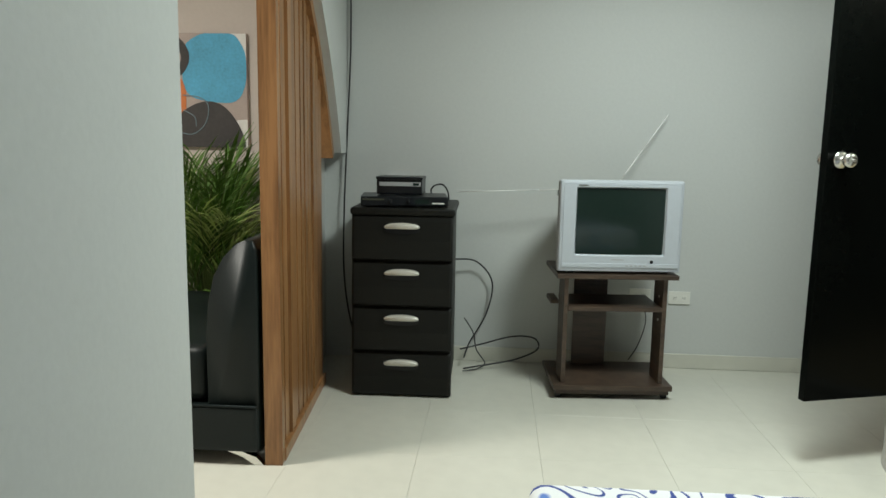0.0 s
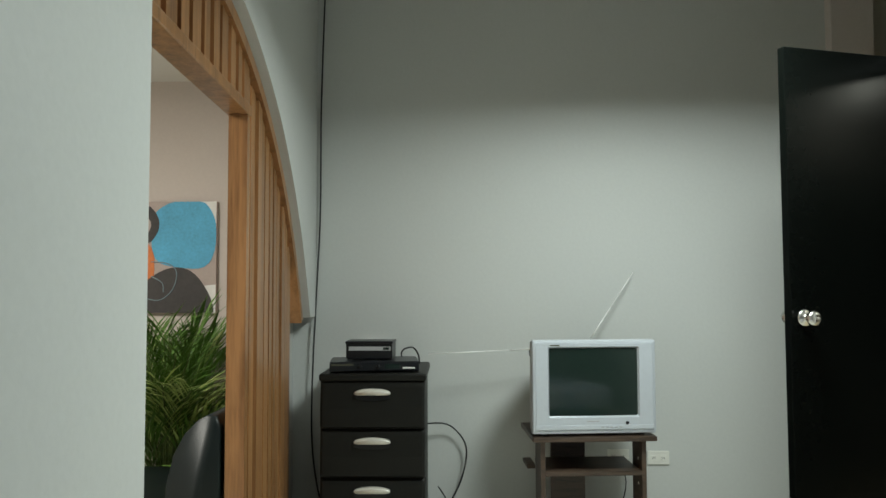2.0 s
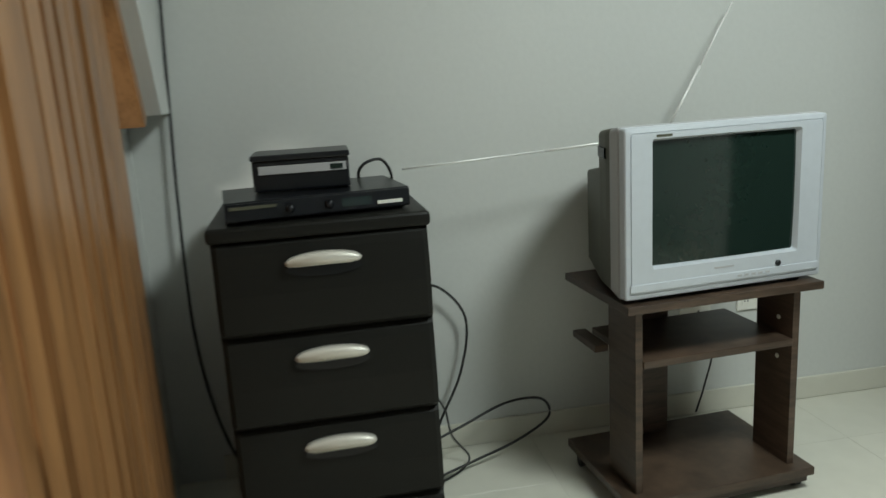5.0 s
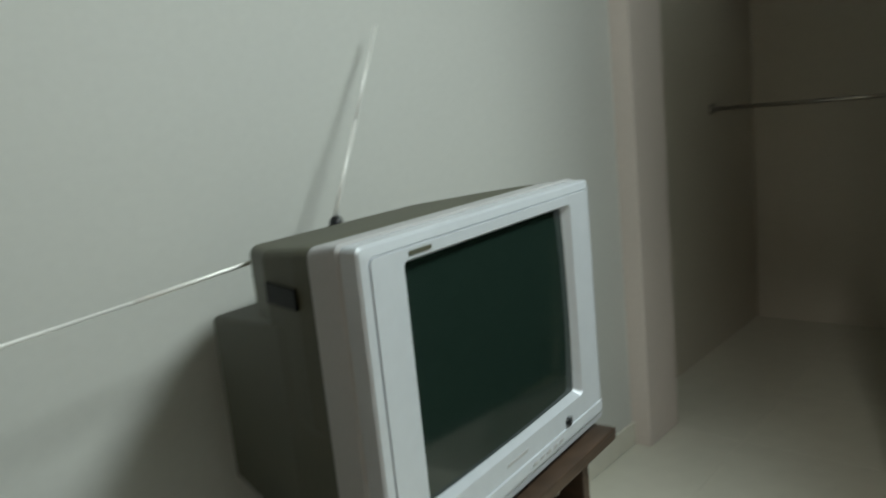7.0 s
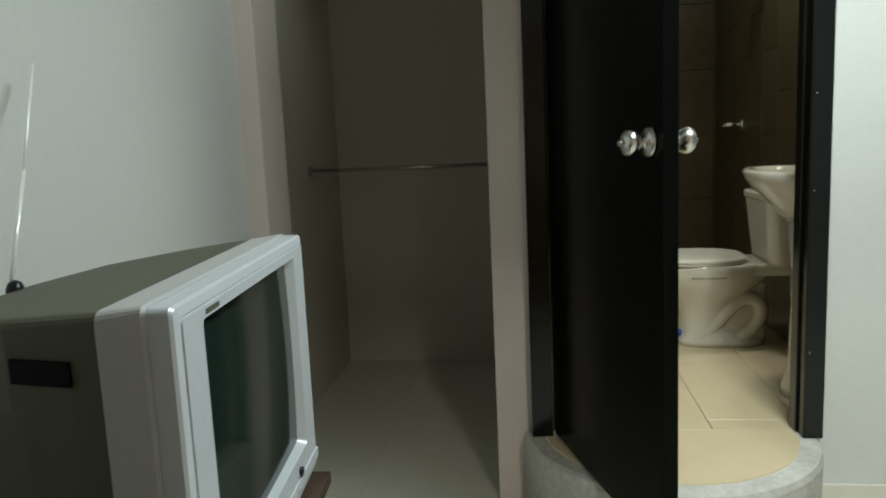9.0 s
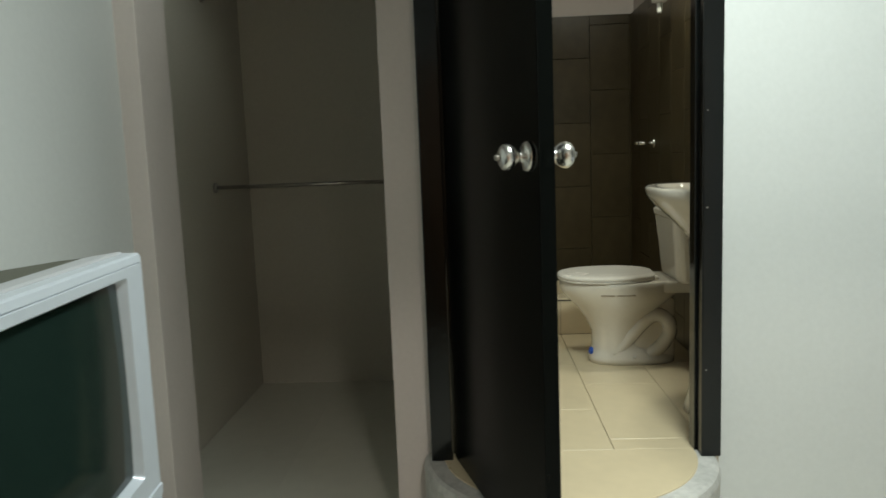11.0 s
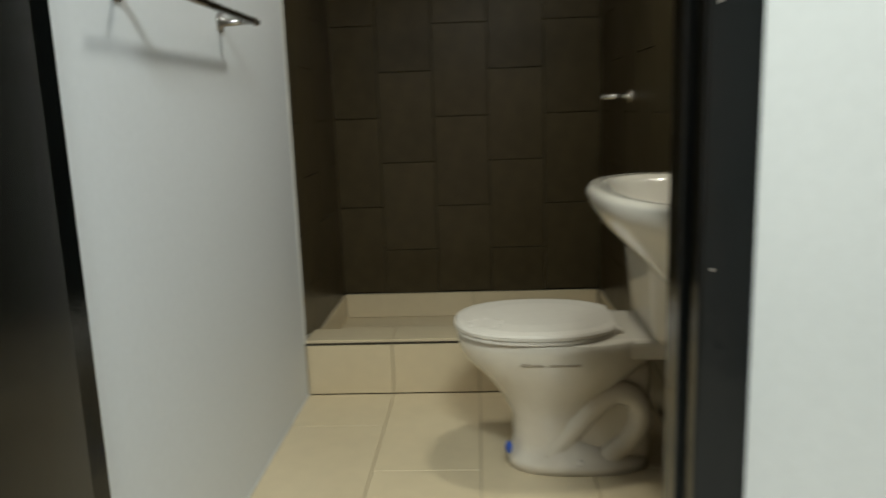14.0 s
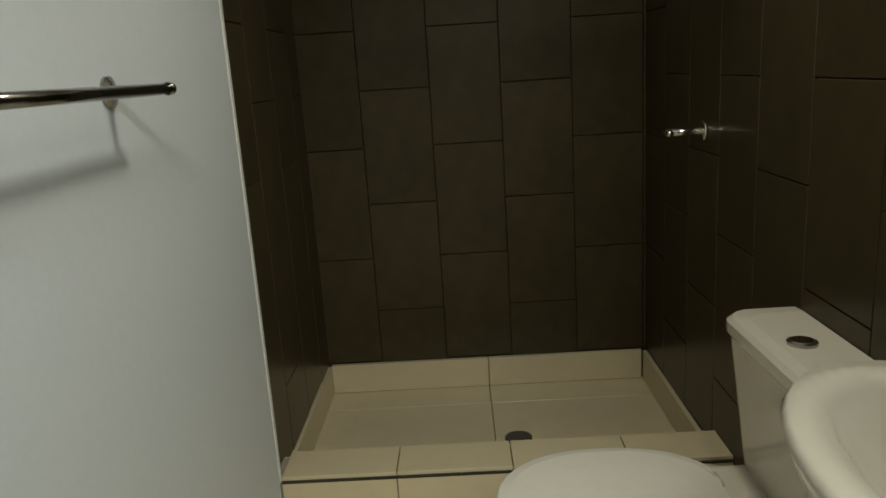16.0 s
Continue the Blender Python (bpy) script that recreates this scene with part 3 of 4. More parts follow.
dec = thing("decoder_box", "small black decoder box with a silver front stripe", "decoder", pose(0.353, 3.54, 1.0085, 0, 0, -1))
part("body", box(-0.115, 0.115, 0.0, 0.16, 0.004, 0.078, 0.006), BLACK_PLASTIC, dec)
part("lid", box(-0.118, 0.118, -0.004, 0.162, 0.078, 0.092, 0.004), BLACK_PLASTIC, dec)
part("front_stripe", box(-0.10, 0.108, -0.004, 0.0, 0.046, 0.066, 0.001), MID_SHELL, dec, "silver front stripe")
part("display", box(0.07, 0.10, -0.0055, -0.004, 0.05, 0.062), TUBE, dec)

# television stand
stand = thing("tv_stand", "dark walnut laminate television stand on small casters", "tv stand", pose(1.450, 3.488, 0, 0, 0, 4.0))
part("top_board", box(-0.30, 0.30, 0.0, 0.41, 0.622, 0.645, 0.003), STAND_WOOD, stand)
part("shelf", box(-0.235, 0.235, 0.035, 0.36, 0.452, 0.473, 0.003), STAND_WOOD, stand)
part("shelf_wing", box(-0.30, -0.258, 0.20, 0.36, 0.452, 0.473, 0.003), STAND_WOOD, stand)
part("base_board", box(-0.30, 0.30, 0.0, 0.42, 0.052, 0.078, 0.003), STAND_WOOD, stand)
part("front_rail", box(-0.285, 0.285, 0.012, 0.03, 0.03, 0.052), STAND_WOOD, stand)
for x in (-0.258, 0.236):
    part("side_panel", box(x, x + 0.022, 0.04, 0.20, 0.078, 0.622, 0.002), STAND_WOOD, stand)
part("back_panel", box(-0.15, 0.03, 0.36, 0.378, 0.078, 0.622, 0.002), STAND_WOOD, stand)
for x, y in ((-0.27, 0.05), (0.27, 0.05), (-0.27, 0.37), (0.27, 0.37)):
    part("caster", rod((x - 0.012, y, 0.02), (x + 0.012, y, 0.02), 0.02, 14), BLACK_PLASTIC, stand, "small black caster")
    part("caster_plate", box(x - 0.014, x + 0.014, y - 0.018, y + 0.018, 0.036, 0.052), STEEL, stand)
for z in (0.52, 0.40):
    part("screw_cover", rod((0.236, 0.10, z), (0.2335, 0.10, z), 0.007, 10), IVORY, stand)

# television
tv = thing("television", "silver box television with a dark green tube", "television", pose(1.452, 3.513, 0.645, 0, 0, 5.0))
W0, W1, H0, H1 = -0.302, 0.302, 0.012, 0.461
SX0, SX1, SZ0, SZ1 = -0.219, 0.214, 0.097, 0.423


def ring_rect(x0, x1, y, z0, z1, r, n=5):
    pts = []
    for cx, cz, a0 in ((x1 - r, z1 - r, 0), (x0 + r, z1 - r, 90), (x0 + r, z0 + r, 180), (x1 - r, z0 + r, 270)):
        for k in range(n):
            a = radians(a0 + 90 * k / (n - 1))
            pts.append((cx + r * math.cos(a), y, cz + r * math.sin(a)))
    return pts


def inset(k, y, r=0.008):
    return ring_rect(W0 + k, W1 - k, y, H0 + k, H1 - k, r)


bezel = loft([inset(0, 0.026), inset(0, 0.002), inset(0.003, -0.002), inset(0.014, -0.0045), inset(0.0148, -0.0028), inset(0.0158, -0.0028), inset(0.0168, -0.006, 0.006),
              ring_rect(SX0 - 0.007, SX1 + 0.007, -0.006, SZ0 - 0.007, SZ1 + 0.007, 0.008), ring_rect(SX0, SX1, 0.010, SZ0, SZ1, 0.006)], caps=False)
part("bezel", bezel, SILVER, tv, "silver front frame with a fine groove")
part("side_shell", loft([inset(-0.0005, 0.0264, 0.009), inset(-0.003, 0.031, 0.010), inset(0.003, 0.084, 0.014)]), MID_SHELL, tv)
part("back_shell", loft([ring_rect(-k, k, y, 0.20, z, r) for k, y, z, r in ((0.298, 0.085, 0.457, 0.014), (0.292, 0.12, 0.455, 0.016), (0.268, 0.206, 0.446, 0.016), (0.205, 0.31, 0.435, 0.016), (0.13, 0.40, 0.418, 0.016), (0.09, 0.44, 0.40, 0.02))]), SHELL, tv, "olive grey tapering back")
part("back_step", loft([ring_rect(-k, k, y, H0 + 0.004, z, r) for k, y, z, r in ((0.297, 0.0855, 0.37, 0.010), (0.274, 0.19, 0.347, 0.008), (0.182, 0.459, 0.306, 0.010), (0.172, 0.466, 0.296, 0.010))]), SHELL, tv, "deeper lower half of the back")
part("vent_slot", loft([[(-0.300 + 0.27 * (y - 0.10) - k, y, z) for y, z in ((0.118, 0.376), (0.198, 0.376), (0.198, 0.404), (0.118, 0.404))] for k in (-0.012, 0.002)]), BLACK_LACQUER, tv, "long recessed grip slot")
bm = bmesh.new()
n, grid = 12, []
for i in range(n + 1):
    row = []
    for j in range(n + 1):
        s, t = i / n * 2 - 1, j / n * 2 - 1
        row.append(bm.verts.new((SX0 + (SX1 - SX0) * i / n, 0.004 + 0.006 * (s * s + t * t) / 2, SZ0 + (SZ1 - SZ0) * j / n)))
    grid.append(row)
for i in range(n):
    for j in range(n):
        bm.faces.new((grid[i][j], grid[i + 1][j], grid[i + 1][j + 1], grid[i][j + 1]))
part("tube_face", bm, TUBE, tv, "dark green glossy picture tube", smooth=True)
part("tube_mask", box(SX0 - 0.004, SX1 + 0.004, 0.012, 0.028, SZ0 - 0.004, SZ1 + 0.004), BLACK_PLASTIC, tv)
part("power_button", rod((0.158, -0.004, 0.064), (0.158, -0.011, 0.064), 0.008, 16), BLACK_PLASTIC, tv, smooth=True)
part("control_flap", box(W0 + 0.012, W1 - 0.012, -0.009, -0.004, H0 + 0.021, H0 + 0.042, 0.002), SILVER, tv)
part("maker_bar", box(-0.215, -0.170, -0.0072, -0.006, 0.434, 0.440), SHELL, tv)
part("maker_bar", box(-0.04, 0.02, -0.0072, -0.006, 0.070, 0.075), MID_SHELL, tv)
for k in range(5):
    part("control_button", box(0.03 + k * 0.022, 0.042 + k * 0.022, -0.0105, -0.009, H0 + 0.029, H0 + 0.034), MID_SHELL, tv)
for x in (-0.25, 0.22):
    part("foot", box(x, x + 0.03, 0.02, 0.06, 0.0, 0.016), BLACK_PLASTIC, tv)
part("rear_foot", box(-0.15, 0.15, 0.34, 0.40, 0.0, 0.024), BLACK_PLASTIC, tv)
ant = thing("rabbit_antenna", "chrome rabbit-ear antenna on the television back", "antenna", pose(1.495, 3.925, 1.058))
part("antenna_base", turned([(0.014, -0.012), (0.014, 0.006), (0.010, 0.016), (0.004, 0.02)], 16), BLACK_PLASTIC, ant, smooth=True)
r1 = part("whip", rod((0.008, 0.01, 0.02), (0.128, 0.054, 0.19), 0.0036, 8), ROD, ant, smooth=True)
part("whip_tip", rod((0.128, 0.054, 0.19), (0.269, 0.112, 0.385), 0.0026, 8), ROD, r1, smooth=True)
r2 = part("whip", rod((-0.008, 0, -0.012), (-0.43, -0.053, -0.030), 0.0036, 8), ROD, ant, smooth=True)
part("whip_tip", rod((-0.43, -0.053, -0.030), (-0.866, -0.106, -0.045), 0.0028, 8), ROD, r2, smooth=True)


def outlet(x, z):
    o = thing("wall_outlet", "ivory double wall outlet on the grey wall", "outlet", pose(x, NORTH, z), "wall outlets")
    part("plate", box(-0.06, 0.06, -0.009, 0.0, -0.037, 0.037, 0.003), IVORY, o)
    for dx in (-0.025, 0.025):
        s = part("socket", box(dx - 0.016, dx + 0.016, -0.011, -0.009, -0.016, 0.016, 0.002), IVORY, o)
        for k in (-0.006, 0.006):
            part("slot", box(dx + k - 0.0015, dx + k + 0.0015, -0.0116, -0.011, -0.006, 0.006), BLACK_PLASTIC, s)


outlet(1.898, 0.415)
outlet(1.675, 0.425)

# cables
c = tagged(tube("hanging_cable", [(0.025, 4.075, 3.05), (0.008, 4.07, 2.4), (0.005, 4.07, 1.8), (-0.012, 4.06, 1.35), (-0.03, 4.05, 0.9), (-0.03, 4.04, 0.5), (0.02, 4.02, 0.2), (0.12, 3.95, 0.02), (0.2, 3.94, 0.01)], 0.0048, CABLE), "black cable hanging down the wall corner", "cable")
tagged(tube("coax_cable", [(0.62, 3.98, 0.62), (0.74, 4.03, 0.60), (0.83, 4.04, 0.48), (0.80, 4.02, 0.30), (0.71, 3.98, 0.14), (0.68, 3.93, 0.06)], 0.0045, CABLE), "black looped cable beside the drawer tower", "cable")
tagged(tube("power_cable", [(0.66, 3.9, 0.12), (0.78, 3.95, 0.14), (0.95, 4.02, 0.17), (1.08, 4.04, 0.16), (1.10, 4.02, 0.10), (0.98, 3.98, 0.05), (0.82, 3.92, 0.03), (0.68, 3.86, 0.02)], 0.0045, CABLE), "black power cable looped on the floor", "cable")
tagged(tube("power_cable", [(0.68, 3.9, 0.3), (0.73, 3.96, 0.2), (0.75, 3.97, 0.1), (0.80, 3.95, 0.03), (0.76, 3.9, 0.01), (0.68, 3.84, 0.012)], 0.0035, CABLE), "thin black cable on the floor", "cable")
tagged(tube("power_cable", [(1.68, 4.07, 0.40), (1.70, 4.0, 0.30), (1.66, 3.98, 0.16), (1.60, 3.93, 0.085)], 0.0032, CABLE), "thin black cord below the outlet", "cable")
tagged(tube("signal_cable", [(0.50, 3.74, 1.0), (0.50, 3.70, 1.03), (0.52, 3.69, 1.052), (0.56, 3.70, 1.056), (0.585, 3.72, 1.02), (0.59, 3.75, 0.97)], 0.004, CABLE), "short black cable behind the player", "cable")

# bed
bed = thing("bed", "low bed with a white cover printed with blue scrolls", "bed", pose(0.925, -0.595, 0))
part("base", box(0.03, 1.45, 0.02, 2.0, 0.06, 0.28, 0.01), BED_BASE, bed)
part("mattress", box(0.0, 1.48, 0.0, 2.03, 0.28, 0.545, 0.045, 4), BED_CLOTH, bed, "white cover with blue scrolls", smooth=True)
for x, y in ((0.1, 0.1), (1.38, 0.1), (0.1, 1.92), (1.38, 1.92)):
    part("leg", rod((x, y, 0), (x, y, 0.06), 0.025, 12), BLACK_PLASTIC, bed)

# closet rods
for z in (1.138, 2.02):
    r = thing("closet_rod", "thin steel clothes rod across the closet", "clothes rod", pose(4.03, 0, z), "closet rods")
    part("bar", rod((0, 3.257, 0), (0, 4.215, 0), 0.0095, 14), STEEL, r, smooth=True)
    for y0, y1 in ((3.257, 3.268), (4.204, 4.215)):
        part("flange", rod((0, y0, 0), (0, y1, 0), 0.024, 16), STEEL, r, smooth=True)

# unseen fixture, added so its shade keeps bedroom light off the upper wall


def pendant(x, y, z, top, label):
    w = 0.42
    o = thing("ceiling_lamp", label, "lamp", pose(x, y, z))
    part("shade", turned([(w, 0.0), (w - 0.003, 0.0), (0.31, 0.085), (0.05, 0.115), (0.03, 0.13), (0.033, 0.13), (0.054, 0.12), (0.314, 0.09), (w + 0.002, 0.006), (w, 0.0)], 32, caps=False), IVORY, o, smooth=True)
    part("cord", rod((0, 0, 0.12), (0, 0, top - z), 0.006, 8), CABLE, o)


pendant(1.76, 2.32, 2.55, HIGH, "unseen ivory hanging lamp added to trim the bedroom light")

# ---- bathroom things ----
toilet = thing("toilet", "white porcelain toilet with closed lid and low tank", "toilet", pose(3.965, BATH_S, BATH_Z + 0.001))
# local: y away from the wall


def bowl_ring(z, y0, y1, w, power=2.2, n=36):
    cy, ry = (y0 + y1) / 2, (y1 - y0) / 2
    return oval(0, cy, z, w, ry, n, power)


part("bowl", loft([bowl_ring(0.0, 0.10, 0.495, 0.115, 2.6), bowl_ring(0.03, 0.10, 0.497, 0.118, 2.6), bowl_ring(0.05, 0.16, 0.482, 0.102, 2.5), bowl_ring(0.08, 0.26, 0.477, 0.096, 2.4), bowl_ring(0.15, 0.27, 0.480, 0.102, 2.3), bowl_ring(0.21, 0.23, 0.51, 0.126), bowl_ring(0.27, 0.15, 0.555, 0.160), bowl_ring(0.32, 0.09, 0.607, 0.180), bowl_ring(0.345, 0.08, 0.620, 0.185), bowl_ring(0.365, 0.08, 0.625, 0.187), bowl_ring(0.386, 0.08, 0.625, 0.187), bowl_ring(0.390, 0.08, 0.62, 0.182)]), PORCELAIN, toilet, smooth=True)
part("trap_core", box(-0.074, 0.074, 0.105, 0.31, 0.02, 0.30, 0.03, 3), PORCELAIN, toilet, smooth=True)
part("tank_shelf", box(-0.15, 0.15, 0.02, 0.27, 0.335, 0.391, 0.018, 3), PORCELAIN, toilet, smooth=False)
for s in (-1, 1):
    tube("trap_relief", [(s * 0.066, 0.385, 0.045), (s * 0.074, 0.325, 0.115), (s * 0.078, 0.265, 0.185), (s * 0.078, 0.205, 0.225), (s * 0.076, 0.15, 0.205), (s * 0.074, 0.135, 0.15), (s * 0.072, 0.165, 0.09), (s * 0.072, 0.21, 0.05), (s * 0.07, 0.24, 0.015)], 0.034, PORCELAIN, toilet)
SEAT = lambda z, k: [(x, max(y, 0.205), z) for x, y, z in oval(0, 0.405, z, 0.190 - k, 0.228 - k, 40, 2.25)]
part("seat", loft([SEAT(0.391, 0.006), SEAT(0.393, 0.002), SEAT(0.399, 0.002), SEAT(0.401, 0.005)]), SEAT_PLASTIC, toilet, smooth=False)
part("lid", loft([SEAT(0.402, 0.004), SEAT(0.405, 0.0), SEAT(0.413, 0.0), SEAT(0.419, 0.005), SEAT(0.423, 0.025), SEAT(0.425, 0.08)]), SEAT_PLASTIC, toilet, "closed white lid", smooth=False)
for s in (-1, 1):
    for x0, y0, x1, y1 in ((0.1815, 0.31, 0.1800, 0.39), (0.1795, 0.40, 0.1725, 0.46)):
        part("rim_slot", rod((s * x0, y0, 0.338), (s * x1, y1, 0.338), 0.0042, 8), GROUT, toilet, "shallow dark slot under the rim")
for x in (-0.075, 0.075):
    part("hinge", rod((x - 0.018, 0.198, 0.397), (x + 0.018, 0.198, 0.397), 0.011, 12), SEAT_PLASTIC, toilet, smooth=True)


def tank_ring(z, w, d):
    return [(x, y, z) for x, y, _ in ring_flat(-w, w, 0.002, d)]


def ring_flat(x0, x1, y0, y1, r=0.05, n=6):
    pts = [(x0, y0, 0), (x1, y0, 0)]
    for k in range(n):
        a = radians(90 * k / (n - 1))
        pts.append((x1 - r + r * math.cos(a), y1 - r + r * math.sin(a), 0))
    for k in range(n):
        a = radians(90 + 90 * k / (n - 1))
        pts.append((x0 + r + r * math.cos(a), y1 - r + r * math.sin(a), 0))
    return pts


part("tank", loft([tank_ring(0.378, 0.165, 0.11), tank_ring(0.392, 0.175, 0.12), tank_ring(0.665, 0.205, 0.145)]), PORCELAIN, toilet)
lid = part("tank_lid", loft([tank_ring(0.667, 0.211, 0.148), tank_ring(0.672, 0.214, 0.151), tank_ring(0.693, 0.214, 0.151), tank_ring(0.703, 0.205, 0.143), tank_ring(0.706, 0.17, 0.12)]), PORCELAIN, toilet)
b = part("flush_ring", rod((0.0, 0.08, 0.704), (0.0, 0.08, 0.711), 0.026, 24), STEEL, lid, smooth=False)
part("flush_button", rod((0.0, 0.08, 0.710), (0.0, 0.08, 0.714), 0.019, 24), CHROME, lid, "round chrome flush button")
for s in (-1, 1):
    part("bolt_cap", turned([(0.011, 0), (0.011, 0.008), (0.006, 0.014)], 12, pose(s * 0.108, 0.30, 0.03)), SEAT_PLASTIC, toilet, smooth=True)
part("blue_cap", turned([(0.017, 0), (0.017, 0.006), (0.01, 0.010)], 14, pose(-0.055, 0.488, 0.06, -80, 0, 20)), BLUE_CAP, toilet, "small blue label at the foot")
tagged(tube("supply_hose", [(3.84, 1.99, 0.60), (3.80, 2.0, 0.52), (3.79, 1.985, 0.46), (3.80, 1.957, 0.44)], 0.006, STEEL), "short steel supply hose below the tank", "hose")

sink = thing("pedestal_sink", "white porcelain pedestal sink with a rounded basin", "sink", pose(3.29, BATH_S, BATH_Z + 0.001))


def basin_ring(z, w, d, k=0.0, n=40):
    pts = []
    for i in range(n):
        a = 2 * math.pi * i / n
        c, s = math.cos(a), math.sin(a)
        x = w * math.copysign(abs(c) ** 0.9, c)
        y = 0.20 + (d - 0.20) * s if s > 0 else 0.20 + (0.20 - k) * s
        pts.append((x, max(y, 0.002 + k), z))
    return pts


part("basin", loft([basin_ring(0.640, 0.085, 0.19), basin_ring(0.665, 0.13, 0.225), basin_ring(0.723, 0.20, 0.28), basin_ring(0.773, 0.262, 0.332), basin_ring(0.803, 0.288, 0.354), basin_ring(0.828, 0.298, 0.362), basin_ring(0.839, 0.290, 0.354), basin_ring(0.837, 0.255, 0.322, 0.09), basin_ring(0.824, 0.24, 0.31, 0.10), basin_ring(0.778, 0.20, 0.282, 0.12), basin_ring(0.733, 0.10, 0.24, 0.15)]), PORCELAIN, sink, smooth=True)
part("pedestal", loft([oval(-0.05, 0.13, z, w, d, 28, 2.4, 0.01) for z, w, d in ((0, 0.10, 0.115), (0.03, 0.097, 0.11), (0.10, 0.072, 0.088), (0.45, 0.064, 0.08), (0.645, 0.085, 0.10))]), PORCELAIN, sink, smooth=True)
f = part("faucet", turned([(0.024, 0.838), (0.022, 0.85), (0.016, 0.865), (0.016, 0.915), (0.022, 0.92), (0.022, 0.945), (0.008, 0.955)], 18, pose(0, 0.05, 0)), CHROME, sink, "small chrome faucet", smooth=True)
part("spout", rod((0, 0.05, 0.89), (0, 0.16, 0.88), 0.010, 12), CHROME, f, smooth=True)
part("drain", rod((0, 0.22, 0.7325), (0, 0.22, 0.7365), 0.022, 18), CHROME, sink)

bar = thing("towel_bar", "chrome towel bar on the pale bathroom wall", "towel bar", pose(0, BATH_N, 1.478))
part("bar", rod((3.255, -0.085, 0), (3.860, -0.085, 0), 0.0085, 16), DARK_CHROME, bar, smooth=True)
for x in (3.31, 3.845):
    part("bracket", turned([(0.024, 0.0), (0.024, 0.005), (0.010, 0.010), (0.007, 0.080), (0.010, 0.090)], 18, pose(x, 0, 0, 90)), DARK_CHROME, bar, smooth=True)
for x in (3.25, 3.865):
    part("end_cap", rod((x - 0.005, -0.085, 0), (x + 0.005, -0.085, 0), 0.0095, 16), DARK_CHROME, bar, smooth=True)

valve = thing("shower_valve", "small chrome shower valve on the brown tiles", "shower valve", pose(4.75, BATH_S, 1.275))
part("flange", rod((0, 0, 0), (0, 0.008, 0), 0.026, 20), CHROME, valve, smooth=True)
part("stem", rod((0, 0.008, 0), (0, 0.10, 0), 0.010, 14), CHROME, valve, smooth=True)
part("handle_bar", rod((-0.03, 0.10, 0), (0.03, 0.10, 0.0), 0.009, 12), CHROME, valve, smooth=True)
head = thing("electric_shower", "white electric shower unit on a wall arm", "shower", pose(4.32, BATH_S, 2.0))
part("arm", rod((0, 0, 0.08), (0, 0.07, 0.07), 0.009, 12), IVORY, head, smooth=True)
part("body", turned([(0.02, -0.05), (0.038, -0.045), (0.041, 0.015), (0.03, 0.065), (0.014, 0.085)], 22, pose(0, 0.075, 0)), IVORY, head, smooth=True)
part("nozzle", turned([(0.011, -0.10), (0.013, -0.09), (0.013, -0.05)], 16, pose(0, 0.075, 0)), IVORY, head, smooth=True)
crod = thing("shower_rod", "slim white shower curtain rod", "curtain rod", pose(4.50, 0, 2.10))
part("bar", rod((0, BATH_S, 0), (0, BATH_N + 0.02, 0), 0.011, 14), TRIM_WHITE, crod, smooth=True)
dr = thing("floor_drain", "round steel drain in the shower floor", "drain", pose(4.95, 2.49, 0.290))
part("drain_ring", turned([(0.045, 0.0), (0.045, 0.003), (0.040, 0.005), (0.034, 0.003)], 24), STEEL, dr, smooth=True)
part("grate", turned([(0.033, 0.0), (0.033, 0.002)], 20), BLACK_PLASTIC, dr)
for k in range(4):
    part("grate_bar", box(-0.03, 0.03, -0.024 + k * 0.014, -0.018 + k * 0.014, 0.002, 0.0045), STEEL, dr)

# ---- tiles ----
CACHE = {}


def tile_mesh(w, d, t, mat):
    key = (round(w, 4), round(d, 4), round(t, 4), mat.name)
    if key not in CACHE:
        e = 0.0004 if mat == FLOOR_TILE else 0.0012
        bm = loft([[(0, 0, 0), (w, 0, 0), (w, d, 0), (0, d, 0)], [(0, 0, t - e), (w, 0, t - e), (w, d, t - e), (0, d, t - e)], [(e, e, t), (w - e, e, t), (w - e, d - e, t), (e, d - e, t)]])
        bmesh.ops.recalc_face_normals(bm, faces=bm.faces)
        me = bpy.data.meshes.new("tile")
        bm.to_mesh(me)
        bm.free()
        me.materials.append(mat)
        CACHE[key] = me
    return CACHE[key]


def lay(parent, mat, origin, ax, ay, u0, u1, v0, v1, w, h, thick, joint, su=0.0, sv=0.0, stagger=False, skip=None):
    """Cover a rectangle with tiles: ax, ay its directions, outwards ax x ay."""
    ax, ay = Vector(ax), Vector(ay)
    az = ax.cross(ay)
    rot = Matrix((ax, ay, az)).transposed().to_4x4()
    i = math.floor((u0 - su) / w)
    while su + i * w < u1 - 1e-4:
        a0, a1 = max(su + i * w, u0), min(su + (i + 1) * w, u1)
        off = sv + (h / 2 if stagger and i % 2 else 0)
        j = math.floor((v0 - off) / h)
        while off + j * h < v1 - 1e-4:
            b0, b1 = max(off + j * h, v0), min(off + (j + 1) * h, v1)
            j += 1
            if a1 - a0 < 0.015 or b1 - b0 < 0.015 or (skip and skip(a0, a1, b0, b1)):
                continue
            ob = new("tile", tile_mesh(a1 - a0 - joint, b1 - b0 - joint, thick, mat))
            ob.parent = parent
            ob.matrix_basis = Matrix.Translation(Vector(origin) + ax * (a0 + joint / 2) + ay * (b0 + joint / 2)) @ rot
        i += 1


# bedroom, closet and living floor
floor = structure("floor", box(WEST - 0.15, 4.70, SOUTH - 0.15, 4.64, -0.15, -0.010), FLOOR_GROUT, "cream porcelain tiled floor", "floor")


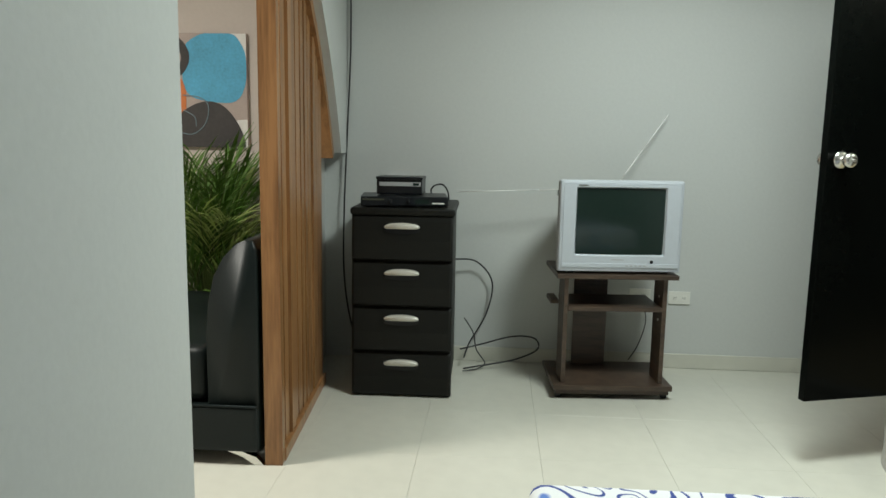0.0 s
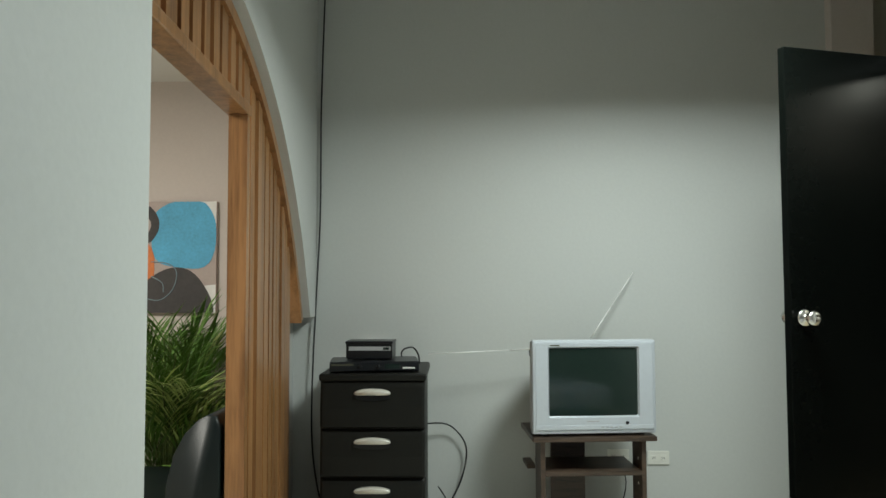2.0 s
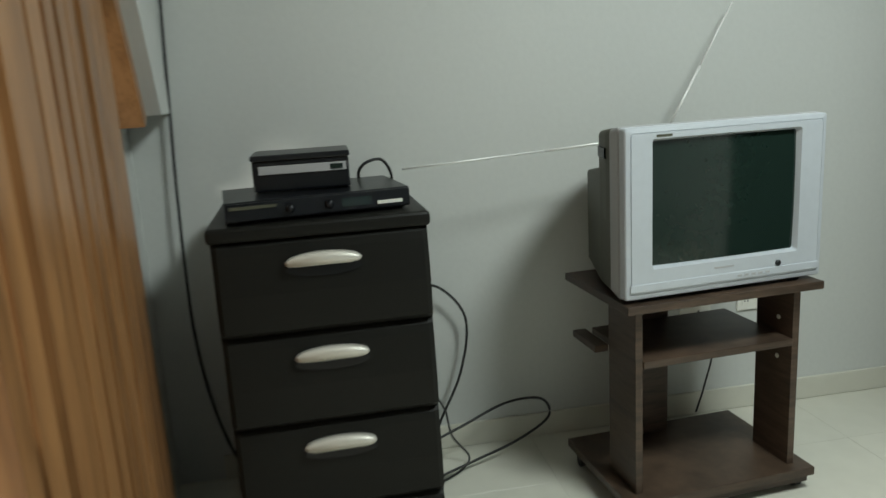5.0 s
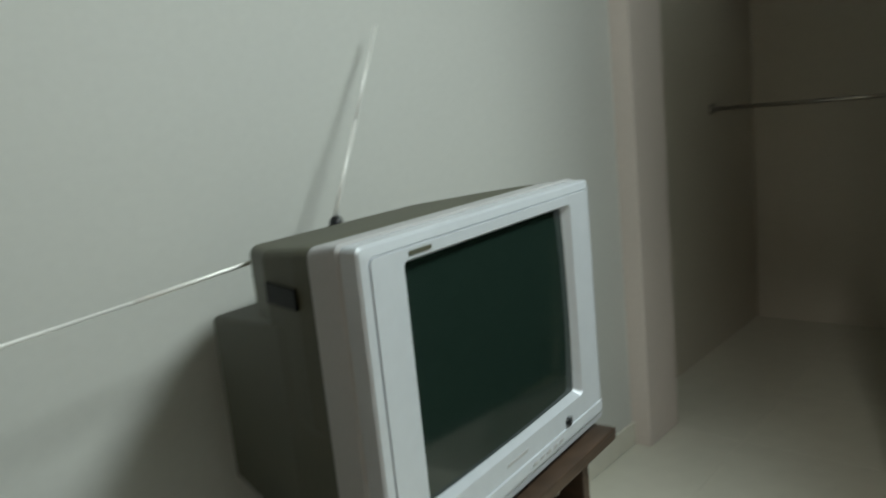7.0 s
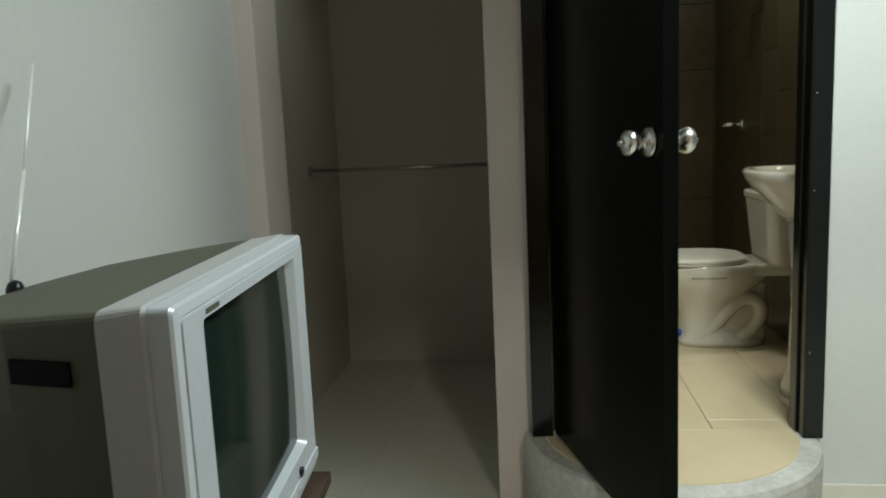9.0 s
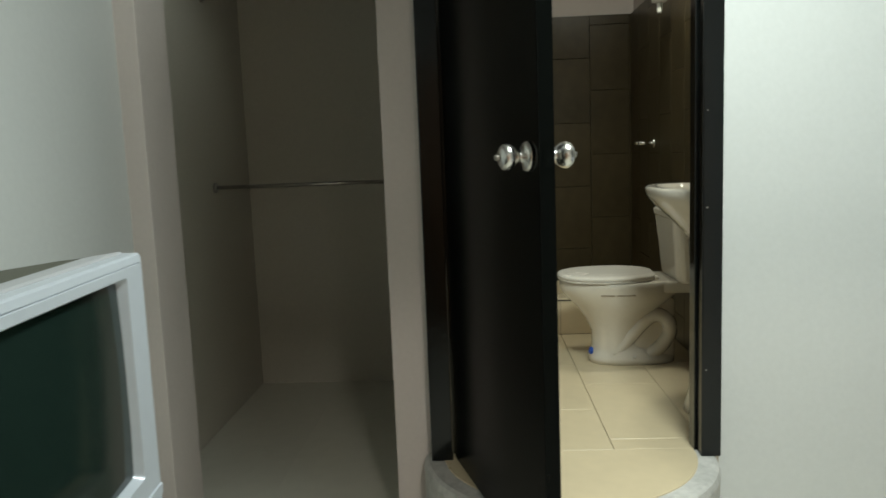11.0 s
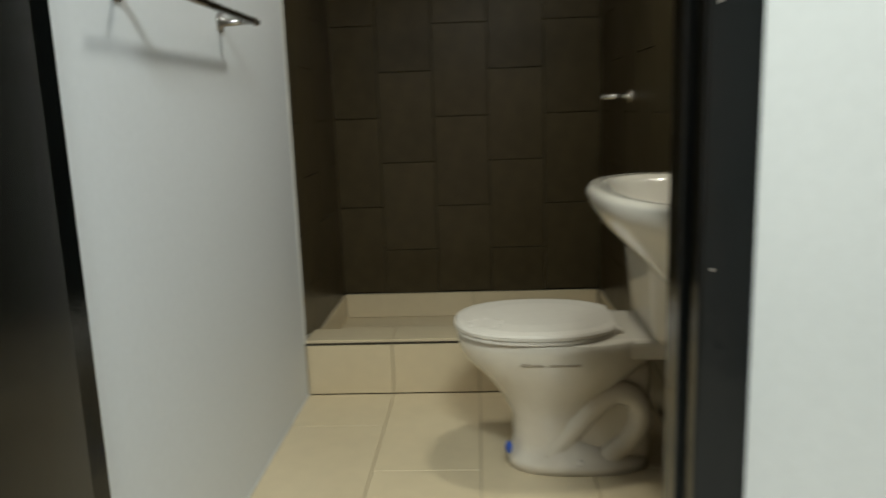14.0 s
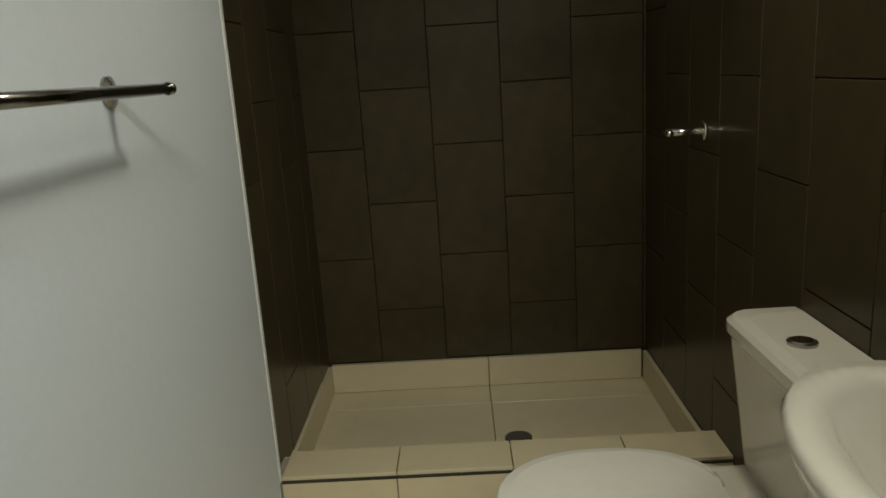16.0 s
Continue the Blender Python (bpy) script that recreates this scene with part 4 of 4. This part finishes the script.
def off_floor(a0, a1, b0, b1):
    return (a0 > 2.9 and b1 < 3.2) or a0 > 4.6 or (a0 > 2.9 and b0 > 4.3)


lay(floor, FLOOR_TILE, (0, 0, -0.010), (1, 0, 0), (0, 1, 0), WEST, 4.70, SOUTH, 4.64, 0.508, 0.508, 0.010, 0.0008, 0.541, 0.21, skip=off_floor)
# bathroom floor, long tiles in a broken bond
bfloor = structure("floor_bathroom", box(2.985, CURB_X, 1.943, BATH_N, BATH_Z - 0.013, BATH_Z - 0.010), GROUT, "sand coloured tiled bathroom floor", "floor")
lay(bfloor, BATH_TILE, (0, 0, BATH_Z - 0.010), (0, -1, 0), (1, 0, 0), -BATH_N, -BATH_S, 2.89, CURB_X, 0.305, 0.61, 0.011, 0.0022, -BATH_N, 0.54, stagger=True)
# shower floor, curb and skirting
SHOWER_Z, CURB_Z, SKIRT_Z, CURB_B = 0.290, 0.465, 0.404, CURB_X + 0.145
part("worn_joint", box(CURB_X - 0.0005, CURB_X + 0.012, BATH_S, BATH_N - 0.002, CURB_Z - 0.016, CURB_Z - 0.0105), WALL_GROUT, bfloor)
sfloor = structure("floor_shower", box(CURB_B - 0.01, 5.41, 1.943, 3.187, BATH_Z - 0.013, SHOWER_Z - 0.012), GROUT, "sand coloured tiled shower floor", "floor")
lay(sfloor, BATH_TILE, (0, 0, SHOWER_Z - 0.012), (0, -1, 0), (1, 0, 0), -3.175, -BATH_S, CURB_B, BATH_E, 0.61, 0.61, 0.012, 0.003, -3.175, CURB_B)
curb = structure("shower_curb", box(CURB_X + 0.010, CURB_B - 0.012, 1.945, 3.170, BATH_Z, CURB_Z - 0.014), GROUT, "tiled shower curb with a dark worn joint", "curb")
lay(curb, BATH_TILE, (CURB_X + 0.010, 0, 0), (0, -1, 0), (0, 0, 1), -BATH_N, -BATH_S, BATH_Z + 0.002, CURB_Z - 0.016, 0.305, 0.30, 0.010, 0.003, -BATH_N, BATH_Z)
lay(curb, BATH_TILE, (CURB_B - 0.012, 0, 0), (0, 1, 0), (0, 0, 1), BATH_S, 3.17, SHOWER_Z, CURB_Z - 0.014, 0.305, 0.30, 0.010, 0.003, BATH_S, SHOWER_Z)
lay(curb, BATH_TILE, (0, 0, CURB_Z - 0.010), (0, -1, 0), (1, 0, 0), -BATH_N, -BATH_S, CURB_X + 0.004, CURB_B, 0.305, 0.3, 0.010, 0.003, -BATH_N, CURB_X - 0.001)
skirt = structure("skirting_shower", box(5.392, 5.396, 1.98, 3.16, SHOWER_Z, SKIRT_Z - 0.01), GROUT, "sand tile skirting round the shower floor", "skirting")
lay(skirt, BATH_TILE, (BATH_E + 0.005, 0, 0), (0, -1, 0), (0, 0, 1), -3.165, -1.985, SHOWER_Z, SKIRT_Z, 0.61, 0.3, 0.018, 0.003, -3.175, SHOWER_Z)
lay(skirt, BATH_TILE, (0, 1.962, 0), (-1, 0, 0), (0, 0, 1), -5.37, -CURB_B, SHOWER_Z, SKIRT_Z, 0.61, 0.3, 0.020, 0.003, -5.37, SHOWER_Z)
lay(skirt, BATH_TILE, (0, 3.181, 0), (1, 0, 0), (0, 0, 1), CURB_B, 5.37, SHOWER_Z, SKIRT_Z, 0.61, 0.3, 0.018, 0.003, CURB_B, SHOWER_Z)
# brown wall tiles, upright in a broken bond
TW, TH, TOP, ROW = 0.248, 0.405, 2.09, 1.2195
wt = structure("wall_tiles_east", box(5.397, 5.41, 1.943, 3.187, BATH_Z, TOP), WALL_GROUT, "dark brown tiled shower back wall", "tiled wall")
lay(wt, BROWN_TILE, (5.397, 0, 0), (0, -1, 0), (0, 0, 1), -3.180, -BATH_S + 0.01, SKIRT_Z, TOP, TW, TH, 0.012, 0.003, -2.721, ROW - 3 * TH, stagger=True)
wt = structure("wall_tiles_south", box(2.985, 5.397, 1.943, 1.956, BATH_Z, TOP), WALL_GROUT, "dark brown tiled wall behind the toilet", "tiled wall")
lay(wt, BROWN_TILE, (0, 1.956, 0), (-1, 0, 0), (0, 0, 1), -5.385, -2.985, BATH_Z + 0.002, TOP, TW, TH, 0.012, 0.003, -5.385, ROW - 3 * TH, stagger=True)
wt = structure("wall_tiles_north", box(CURB_X + 0.012, 5.397, 3.181, 3.187, BATH_Z, TOP), WALL_GROUT, "dark brown tiled shower side wall", "tiled wall")
lay(wt, BROWN_TILE, (0, 3.183, 0), (1, 0, 0), (0, 0, 1), CURB_X + 0.012, 5.385, SKIRT_Z, TOP, TW, TH, 0.010, 0.003, CURB_X + 0.012, ROW - 3 * TH, stagger=True)
